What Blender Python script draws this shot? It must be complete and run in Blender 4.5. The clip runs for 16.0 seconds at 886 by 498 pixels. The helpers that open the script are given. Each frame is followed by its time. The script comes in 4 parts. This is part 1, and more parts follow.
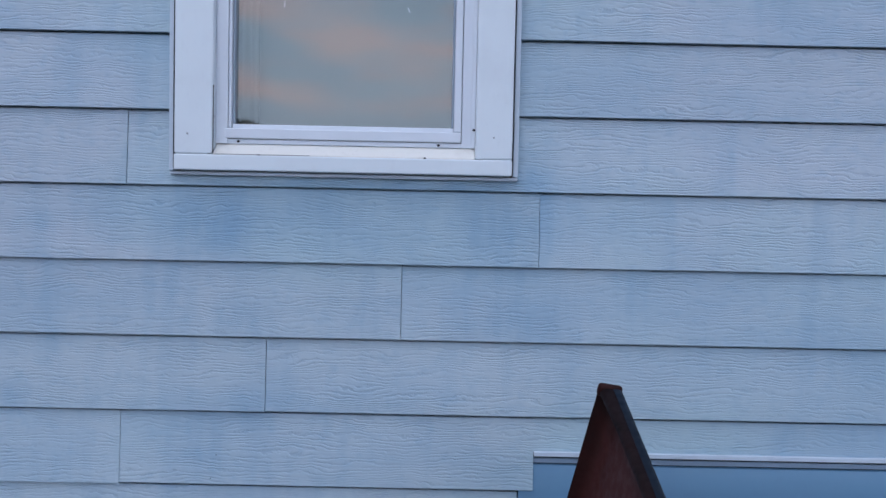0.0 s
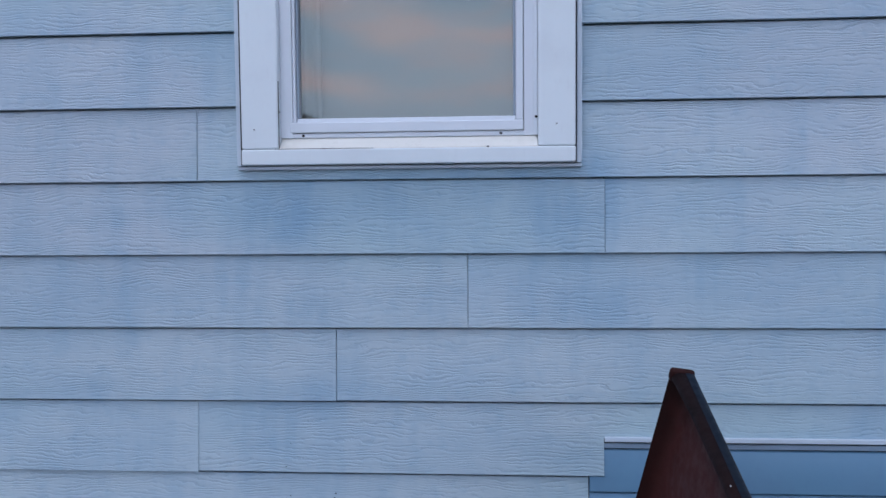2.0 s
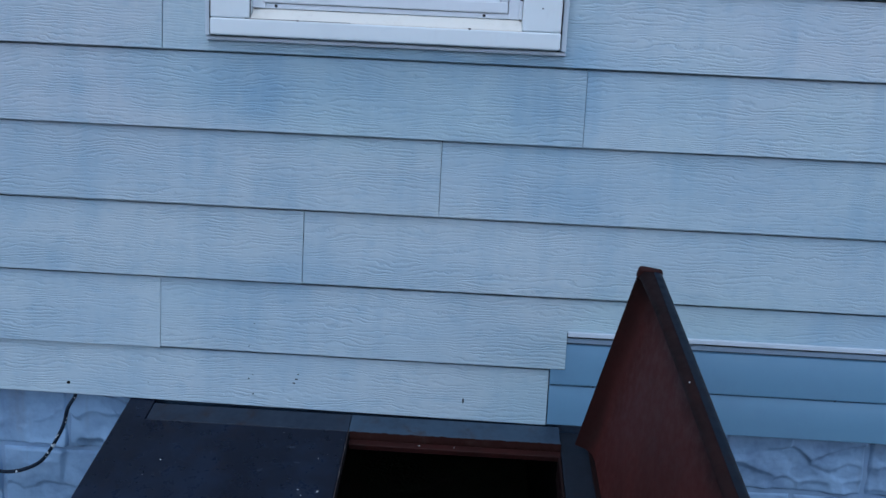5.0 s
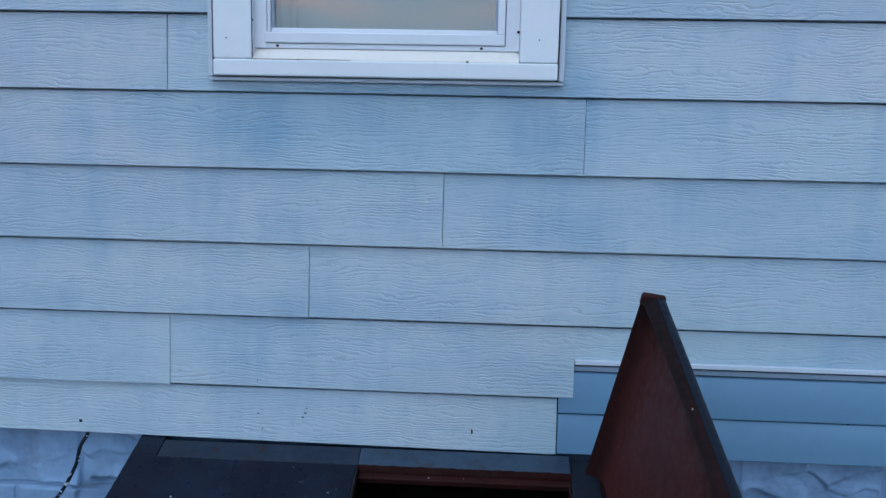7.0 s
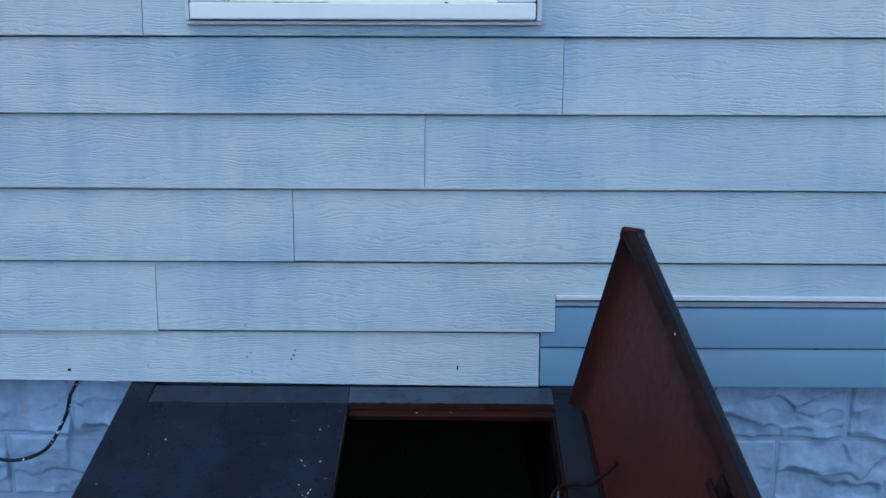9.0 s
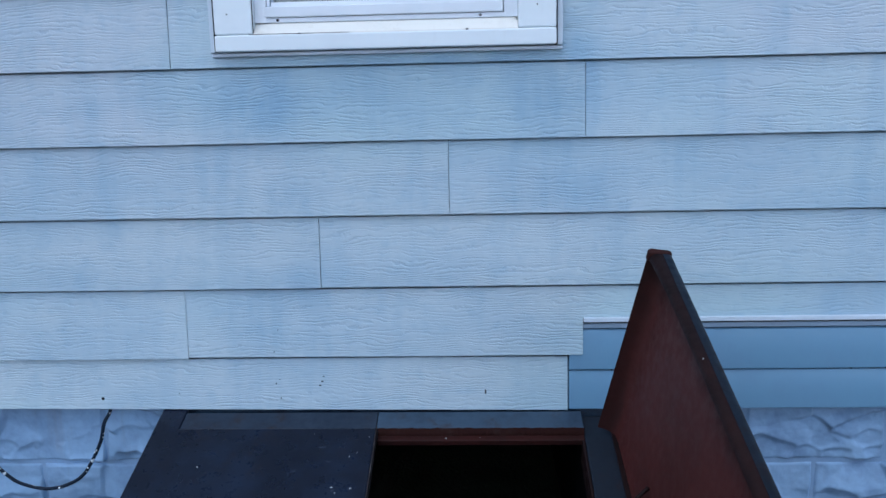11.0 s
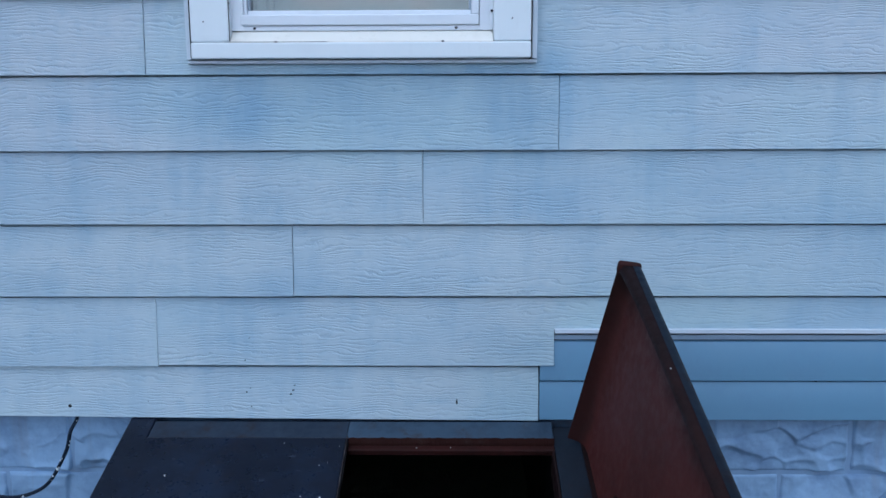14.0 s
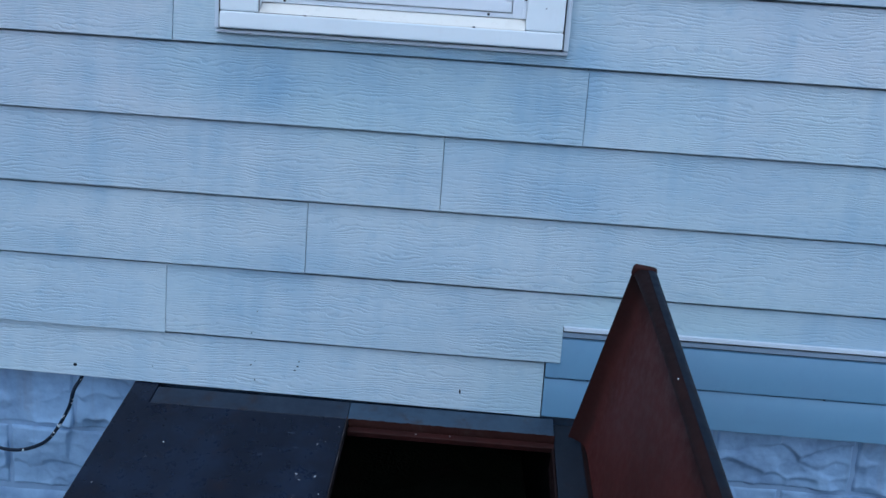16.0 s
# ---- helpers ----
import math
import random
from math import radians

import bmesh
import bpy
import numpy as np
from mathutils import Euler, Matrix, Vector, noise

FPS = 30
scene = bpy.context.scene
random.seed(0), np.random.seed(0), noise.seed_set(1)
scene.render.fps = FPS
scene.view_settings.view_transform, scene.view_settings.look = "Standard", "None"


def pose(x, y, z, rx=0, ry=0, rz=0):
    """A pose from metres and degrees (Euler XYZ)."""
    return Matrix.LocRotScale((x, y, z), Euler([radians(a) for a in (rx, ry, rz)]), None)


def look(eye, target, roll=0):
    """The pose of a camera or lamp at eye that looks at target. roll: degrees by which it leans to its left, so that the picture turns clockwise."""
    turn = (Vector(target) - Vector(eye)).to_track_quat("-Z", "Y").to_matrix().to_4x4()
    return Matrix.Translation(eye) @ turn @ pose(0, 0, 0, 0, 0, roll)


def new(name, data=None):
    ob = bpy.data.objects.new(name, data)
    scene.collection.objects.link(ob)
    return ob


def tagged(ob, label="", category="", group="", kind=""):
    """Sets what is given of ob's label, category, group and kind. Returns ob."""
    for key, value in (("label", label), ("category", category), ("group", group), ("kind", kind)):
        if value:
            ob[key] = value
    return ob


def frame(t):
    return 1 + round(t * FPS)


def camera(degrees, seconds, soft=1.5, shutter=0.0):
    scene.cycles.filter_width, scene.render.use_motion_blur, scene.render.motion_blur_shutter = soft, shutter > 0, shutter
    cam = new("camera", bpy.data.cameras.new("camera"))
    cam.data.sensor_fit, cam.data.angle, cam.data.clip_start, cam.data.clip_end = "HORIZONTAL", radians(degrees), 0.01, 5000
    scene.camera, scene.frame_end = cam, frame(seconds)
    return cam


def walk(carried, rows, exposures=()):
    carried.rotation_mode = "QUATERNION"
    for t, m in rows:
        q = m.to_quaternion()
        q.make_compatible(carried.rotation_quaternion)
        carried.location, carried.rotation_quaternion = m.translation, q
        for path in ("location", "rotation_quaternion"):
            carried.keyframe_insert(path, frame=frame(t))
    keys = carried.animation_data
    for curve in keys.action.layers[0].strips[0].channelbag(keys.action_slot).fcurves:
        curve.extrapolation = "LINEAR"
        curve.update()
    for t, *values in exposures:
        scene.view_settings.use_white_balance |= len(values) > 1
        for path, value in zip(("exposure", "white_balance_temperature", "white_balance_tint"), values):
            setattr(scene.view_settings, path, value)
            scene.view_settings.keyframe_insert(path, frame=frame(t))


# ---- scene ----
cam = camera(57.1, 16.0)
# seconds, stops, kelvin, tint
EXPOSURES = [(0.0, 1.89, 5840, 18), (3.6, 1.87, 5820, 17), (4.4, 1.86, 5650, 11), (7.0, 1.96, 5540, 10), (8.2, 2.01, 5520, 10), (10.3, 2.24, 5680, 11), (13.5, 2.24, 5640, 10), (13.9, 2.15, 5590, 10), (14.5, 2.11, 5520, 9), (16.0, 2.11, 5480, 9)]
PATH = [
    (0, (0.108, -2.199, 1.644), (0.11, -0.201, 1.564), 1.2),
    (0.5, (0.113, -2.198, 1.665), (0.08, -0.199, 1.585), -0.0),
    (1, (0.094, -2.205, 1.674), (-0.009, -0.213, 1.555), 0.6),
    (1.5, (0.094, -2.213, 1.639), (-0.05, -0.221, 1.548), 0.3),
    (2, (0.082, -2.208, 1.647), (-0.052, -0.217, 1.535), -0.5),
    (2.5, (0.09, -2.21, 1.585), (0.034, -0.213, 1.507), 1.25),
    (3, (0.111, -2.206, 1.64), (0.055, -0.21, 1.517), 1.1),
    (3.5, (0.144, -2.191, 1.676), (0.098, -0.196, 1.546), 0.7),
    (4, (0.1, -2.186, 1.638), (0.061, -0.194, 1.464), 3.82),
    (4.5, (0.102, -2.168, 1.632), (0.039, -0.194, 1.322), 2.92),
    (4.7, (0.078, -2.167, 1.624), (0.023, -0.201, 1.262), 2.8),
    (6.8, (0.102, -2.177, 1.598), (-0.001, -0.201, 1.31), 2.5),
    (7, (0.12, -2.176, 1.626), (0.013, -0.201, 1.334), 1.18),
    (7.5, (0.06, -2.225, 1.606), (-0.038, -0.247, 1.324), 3.6),
    (8, (0.075, -2.233, 1.572), (0.03, -0.265, 1.219), 2.78),
    (8.2, (0.08, -2.217, 1.587), (0.056, -0.258, 1.183), 1.3),
    (10.3, (0.055, -2.228, 1.626), (0.026, -0.273, 1.207), -0.5),
    (10.5, (0.056, -2.219, 1.64), (-0.03, -0.274, 1.182), -1.0),
    (11, (0.084, -2.219, 1.631), (-0.008, -0.256, 1.258), -1.3),
    (11.5, (0.07, -2.226, 1.585), (-0.076, -0.253, 1.274), 0.17),
    (12, (0.074, -2.214, 1.606), (-0.059, -0.242, 1.291), 1.66),
    (12.5, (0.082, -2.205, 1.62), (-0.08, -0.24, 1.285), 1.42),
    (13, (0.071, -2.207, 1.613), (-0.018, -0.235, 1.296), 1.9),
    (13.5, (0.08, -2.226, 1.622), (-0.05, -0.254, 1.312), -1.6),
    (14, (0.09, -2.233, 1.619), (0.059, -0.262, 1.282), -0.2),
    (14.5, (0.083, -2.223, 1.635), (0.079, -0.257, 1.271), 0.2),
    (15, (0.08, -2.221, 1.621), (0.044, -0.249, 1.291), 0.9),
    (15.5, (0.131, -2.188, 1.638), (0.043, -0.223, 1.277), 4.08),
    (16, (0.092, -2.209, 1.634), (0.025, -0.247, 1.25), 4.03),
]
walk(cam, [(t, look(eye, target, roll)) for t, eye, target, roll in PATH], EXPOSURES)
SKY_STRENGTH, SUN_STRENGTH = 0.12, 0.25
CLOUD_COLOUR, LOW_SKY = (4.4, 3.5, 3.3, 1.0), (2.15, 2.65, 3.6, 1.0)
GLASS_IOR = 2.0
LAVENDER = (0.500, 0.565, 0.62)
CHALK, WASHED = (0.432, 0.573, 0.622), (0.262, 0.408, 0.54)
VINYL = (0.145, 0.285, 0.425)
BLOCK, BLOCK_DIRT = (0.240, 0.372, 0.550), (0.150, 0.240, 0.385)
LEAF_SKEW = 1.0
OPEN_ANGLE, HINGE_X, LEAF_TOP, LEAF_W, LEAF_T = 99.0, 0.456, 0.069, 0.573, 0.054
# where the chalk is washed off the boards: x, z, half width, half height, amount
STAINS = ((-0.50, 1.61, 0.10, 0.10, 0.62), (0.27, 1.61, 0.11, 0.10, 0.55), (-0.42, 1.36, 0.10, 0.08, 0.45), (0.33, 1.34, 0.12, 0.06, 0.40), (-0.12, 1.63, 0.35, 0.12, 0.26),
          (-0.17, 1.73, 0.55, 0.03, 0.32), (-1.07, 1.13, 0.10, 0.05, 0.35), (-0.42, 1.13, 0.10, 0.05, 0.35), (0.35, 1.75, 0.06, 0.06, 0.35), (-0.57, 0.96, 0.12, 0.05, 0.25), (0.25, 0.95, 0.12, 0.06, 0.25))

# ---- world, sun ----
world = bpy.data.worlds.new("dusk_sky")
scene.world = world
world.use_nodes = True
wt = world.node_tree
for nd in list(wt.nodes):
    wt.nodes.remove(nd)


def wnode(kind, **kw):
    nd = wt.nodes.new(kind)
    for k, v in kw.items():
        if k == "operation":
            nd.operation = v
        elif k == "sky_type":
            nd.sky_type = v
        elif k == "blend_type":
            nd.blend_type = v
        elif k == "data_type":
            nd.data_type = v
    return nd


w_out = wnode("ShaderNodeOutputWorld")
w_bg = wnode("ShaderNodeBackground")
w_bg.inputs["Strength"].default_value = SKY_STRENGTH
w_sky = wnode("ShaderNodeTexSky", sky_type="NISHITA")
w_sky.sun_disc = False
w_sky.sun_elevation = radians(6)
w_sky.sun_rotation = radians(10)
w_sky.dust_density = 1.5
w_tc = wnode("ShaderNodeTexCoord")
w_map = wnode("ShaderNodeMapping")
w_map.inputs["Scale"].default_value = (3.2, 3.2, 13.0)
w_map.inputs["Location"].default_value = (0.9, 0.4, 0.35)
w_noise = wnode("ShaderNodeTexNoise")
w_noise.inputs["Scale"].default_value = 1.5
w_noise.inputs["Detail"].default_value = 4.0
w_noise.inputs["Roughness"].default_value = 0.5
w_ramp = wnode("ShaderNodeValToRGB")
w_ramp.color_ramp.elements[0].position = 0.44
w_ramp.color_ramp.elements[1].position = 0.62
w_mix = wnode("ShaderNodeMix", data_type="RGBA")
w_mix.inputs["B"].default_value = CLOUD_COLOUR
wt.links.new(w_tc.outputs["Generated"], w_map.inputs["Vector"])
wt.links.new(w_map.outputs["Vector"], w_noise.inputs["Vector"])
wt.links.new(w_noise.outputs["Fac"], w_ramp.inputs["Fac"])
w_sep = wnode("ShaderNodeSeparateXYZ")
w_low = wnode("ShaderNodeMapRange")
for k, v in (("From Min", 0.18), ("From Max", 0.5), ("To Min", 0.85), ("To Max", 0.12)):
    w_low.inputs[k].default_value = v
w_mul = wnode("ShaderNodeMath", operation="MULTIPLY")
wt.links.new(w_tc.outputs["Generated"], w_sep.inputs[0])
wt.links.new(w_sep.outputs["Z"], w_low.inputs["Value"])
wt.links.new(w_ramp.outputs["Color"], w_mul.inputs[0])
wt.links.new(w_low.outputs["Result"], w_mul.inputs[1])
wt.links.new(w_mul.outputs[0], w_mix.inputs["Factor"])
w_dusk = wnode("ShaderNodeMix", data_type="RGBA")
w_dusk.inputs["B"].default_value = LOW_SKY
w_band = wnode("ShaderNodeMapRange")
for k, v in (("From Min", 0.05), ("From Max", 0.45), ("To Min", 0.9), ("To Max", 0.0)):
    w_band.inputs[k].default_value = v
wt.links.new(w_sep.outputs["Z"], w_band.inputs["Value"])
wt.links.new(w_band.outputs["Result"], w_dusk.inputs["Factor"])
wt.links.new(w_sky.outputs["Color"], w_dusk.inputs["A"])
wt.links.new(w_dusk.outputs["Result"], w_mix.inputs["A"])
wt.links.new(w_mix.outputs["Result"], w_bg.inputs["Color"])
wt.links.new(w_bg.outputs["Background"], w_out.inputs["Surface"])

sun = new("sun", bpy.data.lights.new("sun", "SUN"))
sun.data.energy = SUN_STRENGTH
sun.data.angle = radians(40)
sun.data.color = (1.0, 0.97, 0.93)
sun.matrix_world = look((-3, -6, 12), (0, 0, 0))


# ---- materials ----
class Net:
    """A small helper round a material's node tree."""

    def __init__(self, name):
        self.mat = bpy.data.materials.new(name)
        self.mat.use_nodes = True
        self.t = self.mat.node_tree
        self.b = self.t.nodes["Principled BSDF"]
        self.tc = self.t.nodes.new("ShaderNodeTexCoord")
        self.info = self.t.nodes.new("ShaderNodeObjectInfo")

    def put(self, value, socket):
        if isinstance(value, bpy.types.NodeSocket):
            self.t.links.new(value, socket)
        else:
            socket.default_value = value

    def m(self, op, a, b=0.0, c=0.0):
        nd = self.t.nodes.new("ShaderNodeMath")
        nd.operation = op
        for i, v in enumerate((a, b, c)):
            self.put(v, nd.inputs[i])
        return nd.outputs[0]

    def xyz(self):
        nd = self.t.nodes.new("ShaderNodeSeparateXYZ")
        self.t.links.new(self.tc.outputs["Object"], nd.inputs[0])
        return nd.outputs[0], nd.outputs[1], nd.outputs[2]

    def vec(self, x, y, z):
        nd = self.t.nodes.new("ShaderNodeCombineXYZ")
        for i, v in enumerate((x, y, z)):
            self.put(v, nd.inputs[i])
        return nd.outputs[0]

    def scaled(self, sx, sy, sz, shift=0.0):
        """Object coordinates, stretched, and moved by each object's own random number."""
        x, y, z = self.xyz()
        r = self.m("MULTIPLY", self.info.outputs["Random"], shift)
        return self.vec(self.m("MULTIPLY_ADD", x, sx, r), self.m("MULTIPLY_ADD", y, sy, r), self.m("MULTIPLY_ADD", z, sz, r))

    def noise(self, vector, scale=1.0, detail=3.0, rough=0.55):
        nd = self.t.nodes.new("ShaderNodeTexNoise")
        self.put(vector, nd.inputs["Vector"])
        nd.inputs["Scale"].default_value = scale
        nd.inputs["Detail"].default_value = detail
        nd.inputs["Roughness"].default_value = rough
        return nd.outputs["Fac"]

    def ramp(self, value, lo, hi, a=0.0, b=1.0):
        nd = self.t.nodes.new("ShaderNodeMapRange")
        nd.interpolation_type = "SMOOTHSTEP"
        self.put(value, nd.inputs["Value"])
        for k, v in (("From Min", lo), ("From Max", hi), ("To Min", a), ("To Max", b)):
            self.put(v, nd.inputs[k])
        return nd.outputs["Result"]

    def mix(self, f, a, b, blend="MIX"):
        nd = self.t.nodes.new("ShaderNodeMix")
        nd.data_type = "RGBA"
        nd.blend_type = blend
        self.put(f, nd.inputs["Factor"])
        self.put(a if isinstance(a, bpy.types.NodeSocket) else (*a, 1.0), nd.inputs["A"])
        self.put(b if isinstance(b, bpy.types.NodeSocket) else (*b, 1.0), nd.inputs["B"])
        return nd.outputs["Result"]

    def bump(self, height, strength=1.0, distance=0.001, base=None):
        nd = self.t.nodes.new("ShaderNodeBump")
        nd.inputs["Strength"].default_value = strength
        nd.inputs["Distance"].default_value = distance
        self.put(height, nd.inputs["Height"])
        if base is not None:
            self.put(base, nd.inputs["Normal"])
        return nd.outputs["Normal"]

    def done(self, colour, rough=0.6, normal=None, metal=0.0, spec=0.5):
        self.put(colour if isinstance(colour, bpy.types.NodeSocket) else (*colour, 1.0), self.b.inputs["Base Color"])
        self.put(rough, self.b.inputs["Roughness"])
        self.b.inputs["Metallic"].default_value = metal
        self.b.inputs["Specular IOR Level"].default_value = spec
        if normal is not None:
            self.put(normal, self.b.inputs["Normal"])
        return self.mat


def spot(n, px, pz, rx, rz):
    """A soft oval blot on the wall, 1 in the middle."""
    x, y, z = n.xyz()
    a = n.m("POWER", n.m("MULTIPLY", n.m("SUBTRACT", x, px), 1 / rx), 2.0)
    b = n.m("POWER", n.m("MULTIPLY", n.m("SUBTRACT", z, pz), 1 / rz), 2.0)
    return n.m("EXPONENT", n.m("MULTIPLY", n.m("ADD", a, b), -1.0))


def siding_material():
    n = Net("chalked_blue_siding")
    x, y, z = n.xyz()
    r = n.m("MULTIPLY", n.info.outputs["Random"], 41.0)
    warp = n.noise(n.scaled(4.2, 1, 17.0, 41.0), 1.0, 2.0, 0.5)
    fine = n.noise(n.scaled(40.0, 1, 62.0, 23.0), 1.0, 3.0, 0.6)
    phase = n.m("ADD", n.m("MULTIPLY_ADD", z, 690.0, r), n.m("MULTIPLY_ADD", fine, 9.0, n.m("MULTIPLY", warp, 42.0)))
    wave = n.m("SINE", phase)
    line = n.ramp(wave, 0.58, 0.98)
    broken = n.ramp(n.noise(n.scaled(17.0, 1, 60.0, 17.0), 1.0, 2.0, 0.5), 0.34, 0.56, 0.10, 1.0)
    patchy = n.ramp(n.noise(n.scaled(3.0, 1, 9.0, 11.0), 1.0, 1.0, 0.5), 0.35, 0.62, 0.55, 1.0)
    hair = n.ramp(n.noise(n.scaled(9.0, 1, 230.0, 29.0), 1.0, 2.0, 0.6), 0.52, 0.70, 0.0, 0.40)
    groove = n.m("MAXIMUM", n.m("MULTIPLY", n.m("MULTIPLY", line, broken), patchy), hair)
    grit = n.noise(n.scaled(300, 300, 300), 1.0, 2.0, 0.6)
    # weathering: chalky bloom, rubbed thin in places so that the blue shows
    big = n.noise(n.scaled(1.3, 1, 3.0, 7.0), 1.0, 3.0, 0.6)
    streak = n.noise(n.scaled(9.0, 1, 1.2, 3.0), 1.0, 3.0, 0.6)
    thin = n.m("ADD", n.ramp(big, 0.35, 0.7, 0.0, 0.40), n.ramp(streak, 0.45, 0.75, 0.0, 0.30))
    ragged = n.ramp(n.noise(n.scaled(14.0, 1, 5.0, 0.0), 1.0, 4.0, 0.6), 0.30, 0.62, 0.35, 0.95)
    for px, pz, rx, rz, k in STAINS:
        thin = n.m("MULTIPLY_ADD", spot(n, px, pz, rx, rz), n.m("MULTIPLY", ragged, 1.25 * k), thin)
    # darkening towards the east end put into the colour, strongest low on the wall
    thin = n.m("MINIMUM", n.m("ADD", thin, n.m("MULTIPLY", n.ramp(x, 0.35, 1.7, 0.0, 0.36), n.ramp(z, 1.25, 1.75, 1.0, 0.1))), 1.0)
    bloom = n.ramp(n.noise(n.vec(n.m("MULTIPLY", x, 0.9), 3.7, n.m("MULTIPLY", z, 1.1)), 1.0, 2.0, 0.5), 0.40, 0.60, 0.0, 0.62)
    bloom = n.m("MINIMUM", n.m("MULTIPLY_ADD", spot(n, -1.0, 1.85, 0.55, 0.38), 0.75, bloom), 1.0)
    bloom = n.m("MINIMUM", n.m("MULTIPLY_ADD", spot(n, 1.05, 2.0, 0.85, 0.42), 0.9, bloom), 1.0)
    col = n.mix(thin, n.mix(bloom, CHALK, LAVENDER), WASHED)
    flecks = n.noise(n.scaled(130.0, 1, 260.0, 19.0), 1.0, 2.0, 0.6)
    col = n.mix(n.ramp(flecks, 0.52, 0.75, 0.0, 0.22), col, WASHED)
    board = n.m("MULTIPLY_ADD", n.info.outputs["Random"], 0.06, 0.97)
    mottle = n.noise(n.scaled(22.0, 1, 30.0, 13.0), 1.0, 4.0, 0.65)
    col = n.mix(n.ramp(mottle, 0.48, 0.72, 0.0, 0.28), col, WASHED)
    col = n.mix(1.0, col, n.vec(board, board, board), "MULTIPLY")
    col = n.mix(n.m("MULTIPLY", groove, 0.22), col, (0.15, 0.25, 0.38))
    swell = n.m("MULTIPLY", n.m("MULTIPLY", n.ramp(wave, -0.6, 0.9), broken), patchy)
    h = n.m("MULTIPLY_ADD", grit, 0.12, n.m("SUBTRACT", 1.0, n.m("MULTIPLY_ADD", groove, 0.45, n.m("MULTIPLY", swell, 0.75))))
    return n.done(col, n.ramp(big, 0.3, 0.7, 0.62, 0.5), n.bump(h, 1.0, 0.0008), spec=0.3)


def paint_material(name, base, dirt, rough=0.4, amount=0.35, spec=0.5, bumpy=0.0004):
    n = Net(name)
    a = n.noise(n.scaled(5, 5, 5, 9.0), 1.0, 4.0, 0.65)
    b = n.noise(n.scaled(60, 60, 25, 5.0), 1.0, 3.0, 0.6)
    f = n.m("ADD", n.ramp(a, 0.45, 0.75, 0.0, amount), n.ramp(b, 0.55, 0.8, 0.0, amount * 0.6))
    return n.done(n.mix(f, base, dirt), n.ramp(a, 0.3, 0.7, rough - 0.06, rough + 0.1), n.bump(b, 0.5, bumpy), spec=spec)


def steel_material(name, base, worn, rust, rough, rustiness, dents=0.004, spec=0.4, size=4.0):
    n = Net(name)
    a = n.noise(n.scaled(size, size, size, 5.0), 1.0, 5.0, 0.65)
    b = n.noise(n.scaled(35, 35, 35, 5.0), 1.0, 4.0, 0.7)
    c = n.noise(n.scaled(11, 11, 11, 3.0), 1.0, 4.0, 0.6)
    col = n.mix(n.ramp(a, 0.42, 0.68), base, worn)
    f = n.m("MULTIPLY", n.ramp(c, 0.62 - 0.25 * rustiness, 0.75), n.ramp(b, 0.35, 0.6))
    col = n.mix(f, col, rust)
    nrm = n.bump(a, 0.35, dents)
    nrm = n.bump(b, 0.4, 0.0005, nrm)
    return n.done(col, n.ramp(b, 0.3, 0.7, rough - 0.1, rough + 0.15), nrm, spec=spec)


def red_leaf_material():
    """Oxide red inside of the open leaf; local x runs to the free edge, y down its length."""
    n = Net("oxide_red_steel")
    x, y, z = n.xyz()
    a = n.noise(n.scaled(4, 4, 4, 5.0), 1.0, 5.0, 0.65)
    b = n.noise(n.scaled(35, 35, 35, 5.0), 1.0, 4.0, 0.7)
    drip = n.noise(n.vec(n.m("MULTIPLY", x, 3.0), n.m("MULTIPLY", y, 22.0), 0.0), 1.0, 4.0, 0.6)
    col = n.mix(n.ramp(a, 0.40, 0.68), (0.061, 0.0140, 0.0120), (0.046, 0.0108, 0.0092))
    # colour goes darker towards the top end and the free edge
    near_top = n.ramp(n.m("MULTIPLY_ADD", a, 0.10, y), 0.055, 0.090, 1.0, 0.0)
    near_free = n.ramp(n.m("MULTIPLY_ADD", a, 0.08, x), 0.48, 0.58, 0.0, 1.0)
    edge_dark = n.m("MULTIPLY", n.m("MAXIMUM", near_top, near_free), n.ramp(drip, 0.25, 0.65, 0.55, 1.0))
    col = n.mix(n.m("MULTIPLY", edge_dark, 0.85), col, (0.008, 0.0040, 0.0040))
    col = n.mix(n.ramp(b, 0.66, 0.72, 0.0, 0.5), col, (0.020, 0.009, 0.008))
    nrm = n.bump(a, 0.35, 0.004)
    return n.done(col, n.ramp(b, 0.3, 0.7, 0.5, 0.72), n.bump(b, 0.4, 0.0004, nrm), spec=0.2)


def block_material():
    n = Net("painted_rock_face_block")
    a = n.noise(n.scaled(6, 6, 6, 13.0), 1.0, 5.0, 0.65)
    b = n.noise(n.scaled(70, 70, 70, 5.0), 1.0, 4.0, 0.65)
    s = n.noise(n.scaled(14, 14, 2.0, 3.0), 1.0, 4.0, 0.6)
    col = n.mix(n.ramp(a, 0.38, 0.72), BLOCK, BLOCK_DIRT)
    col = n.mix(n.ramp(s, 0.55, 0.75, 0.0, 0.55), col, (0.19, 0.25, 0.34))
    return n.done(col, 0.7, n.bump(n.m("MULTIPLY_ADD", b, 0.4, a), 0.5, 0.006), spec=0.3)


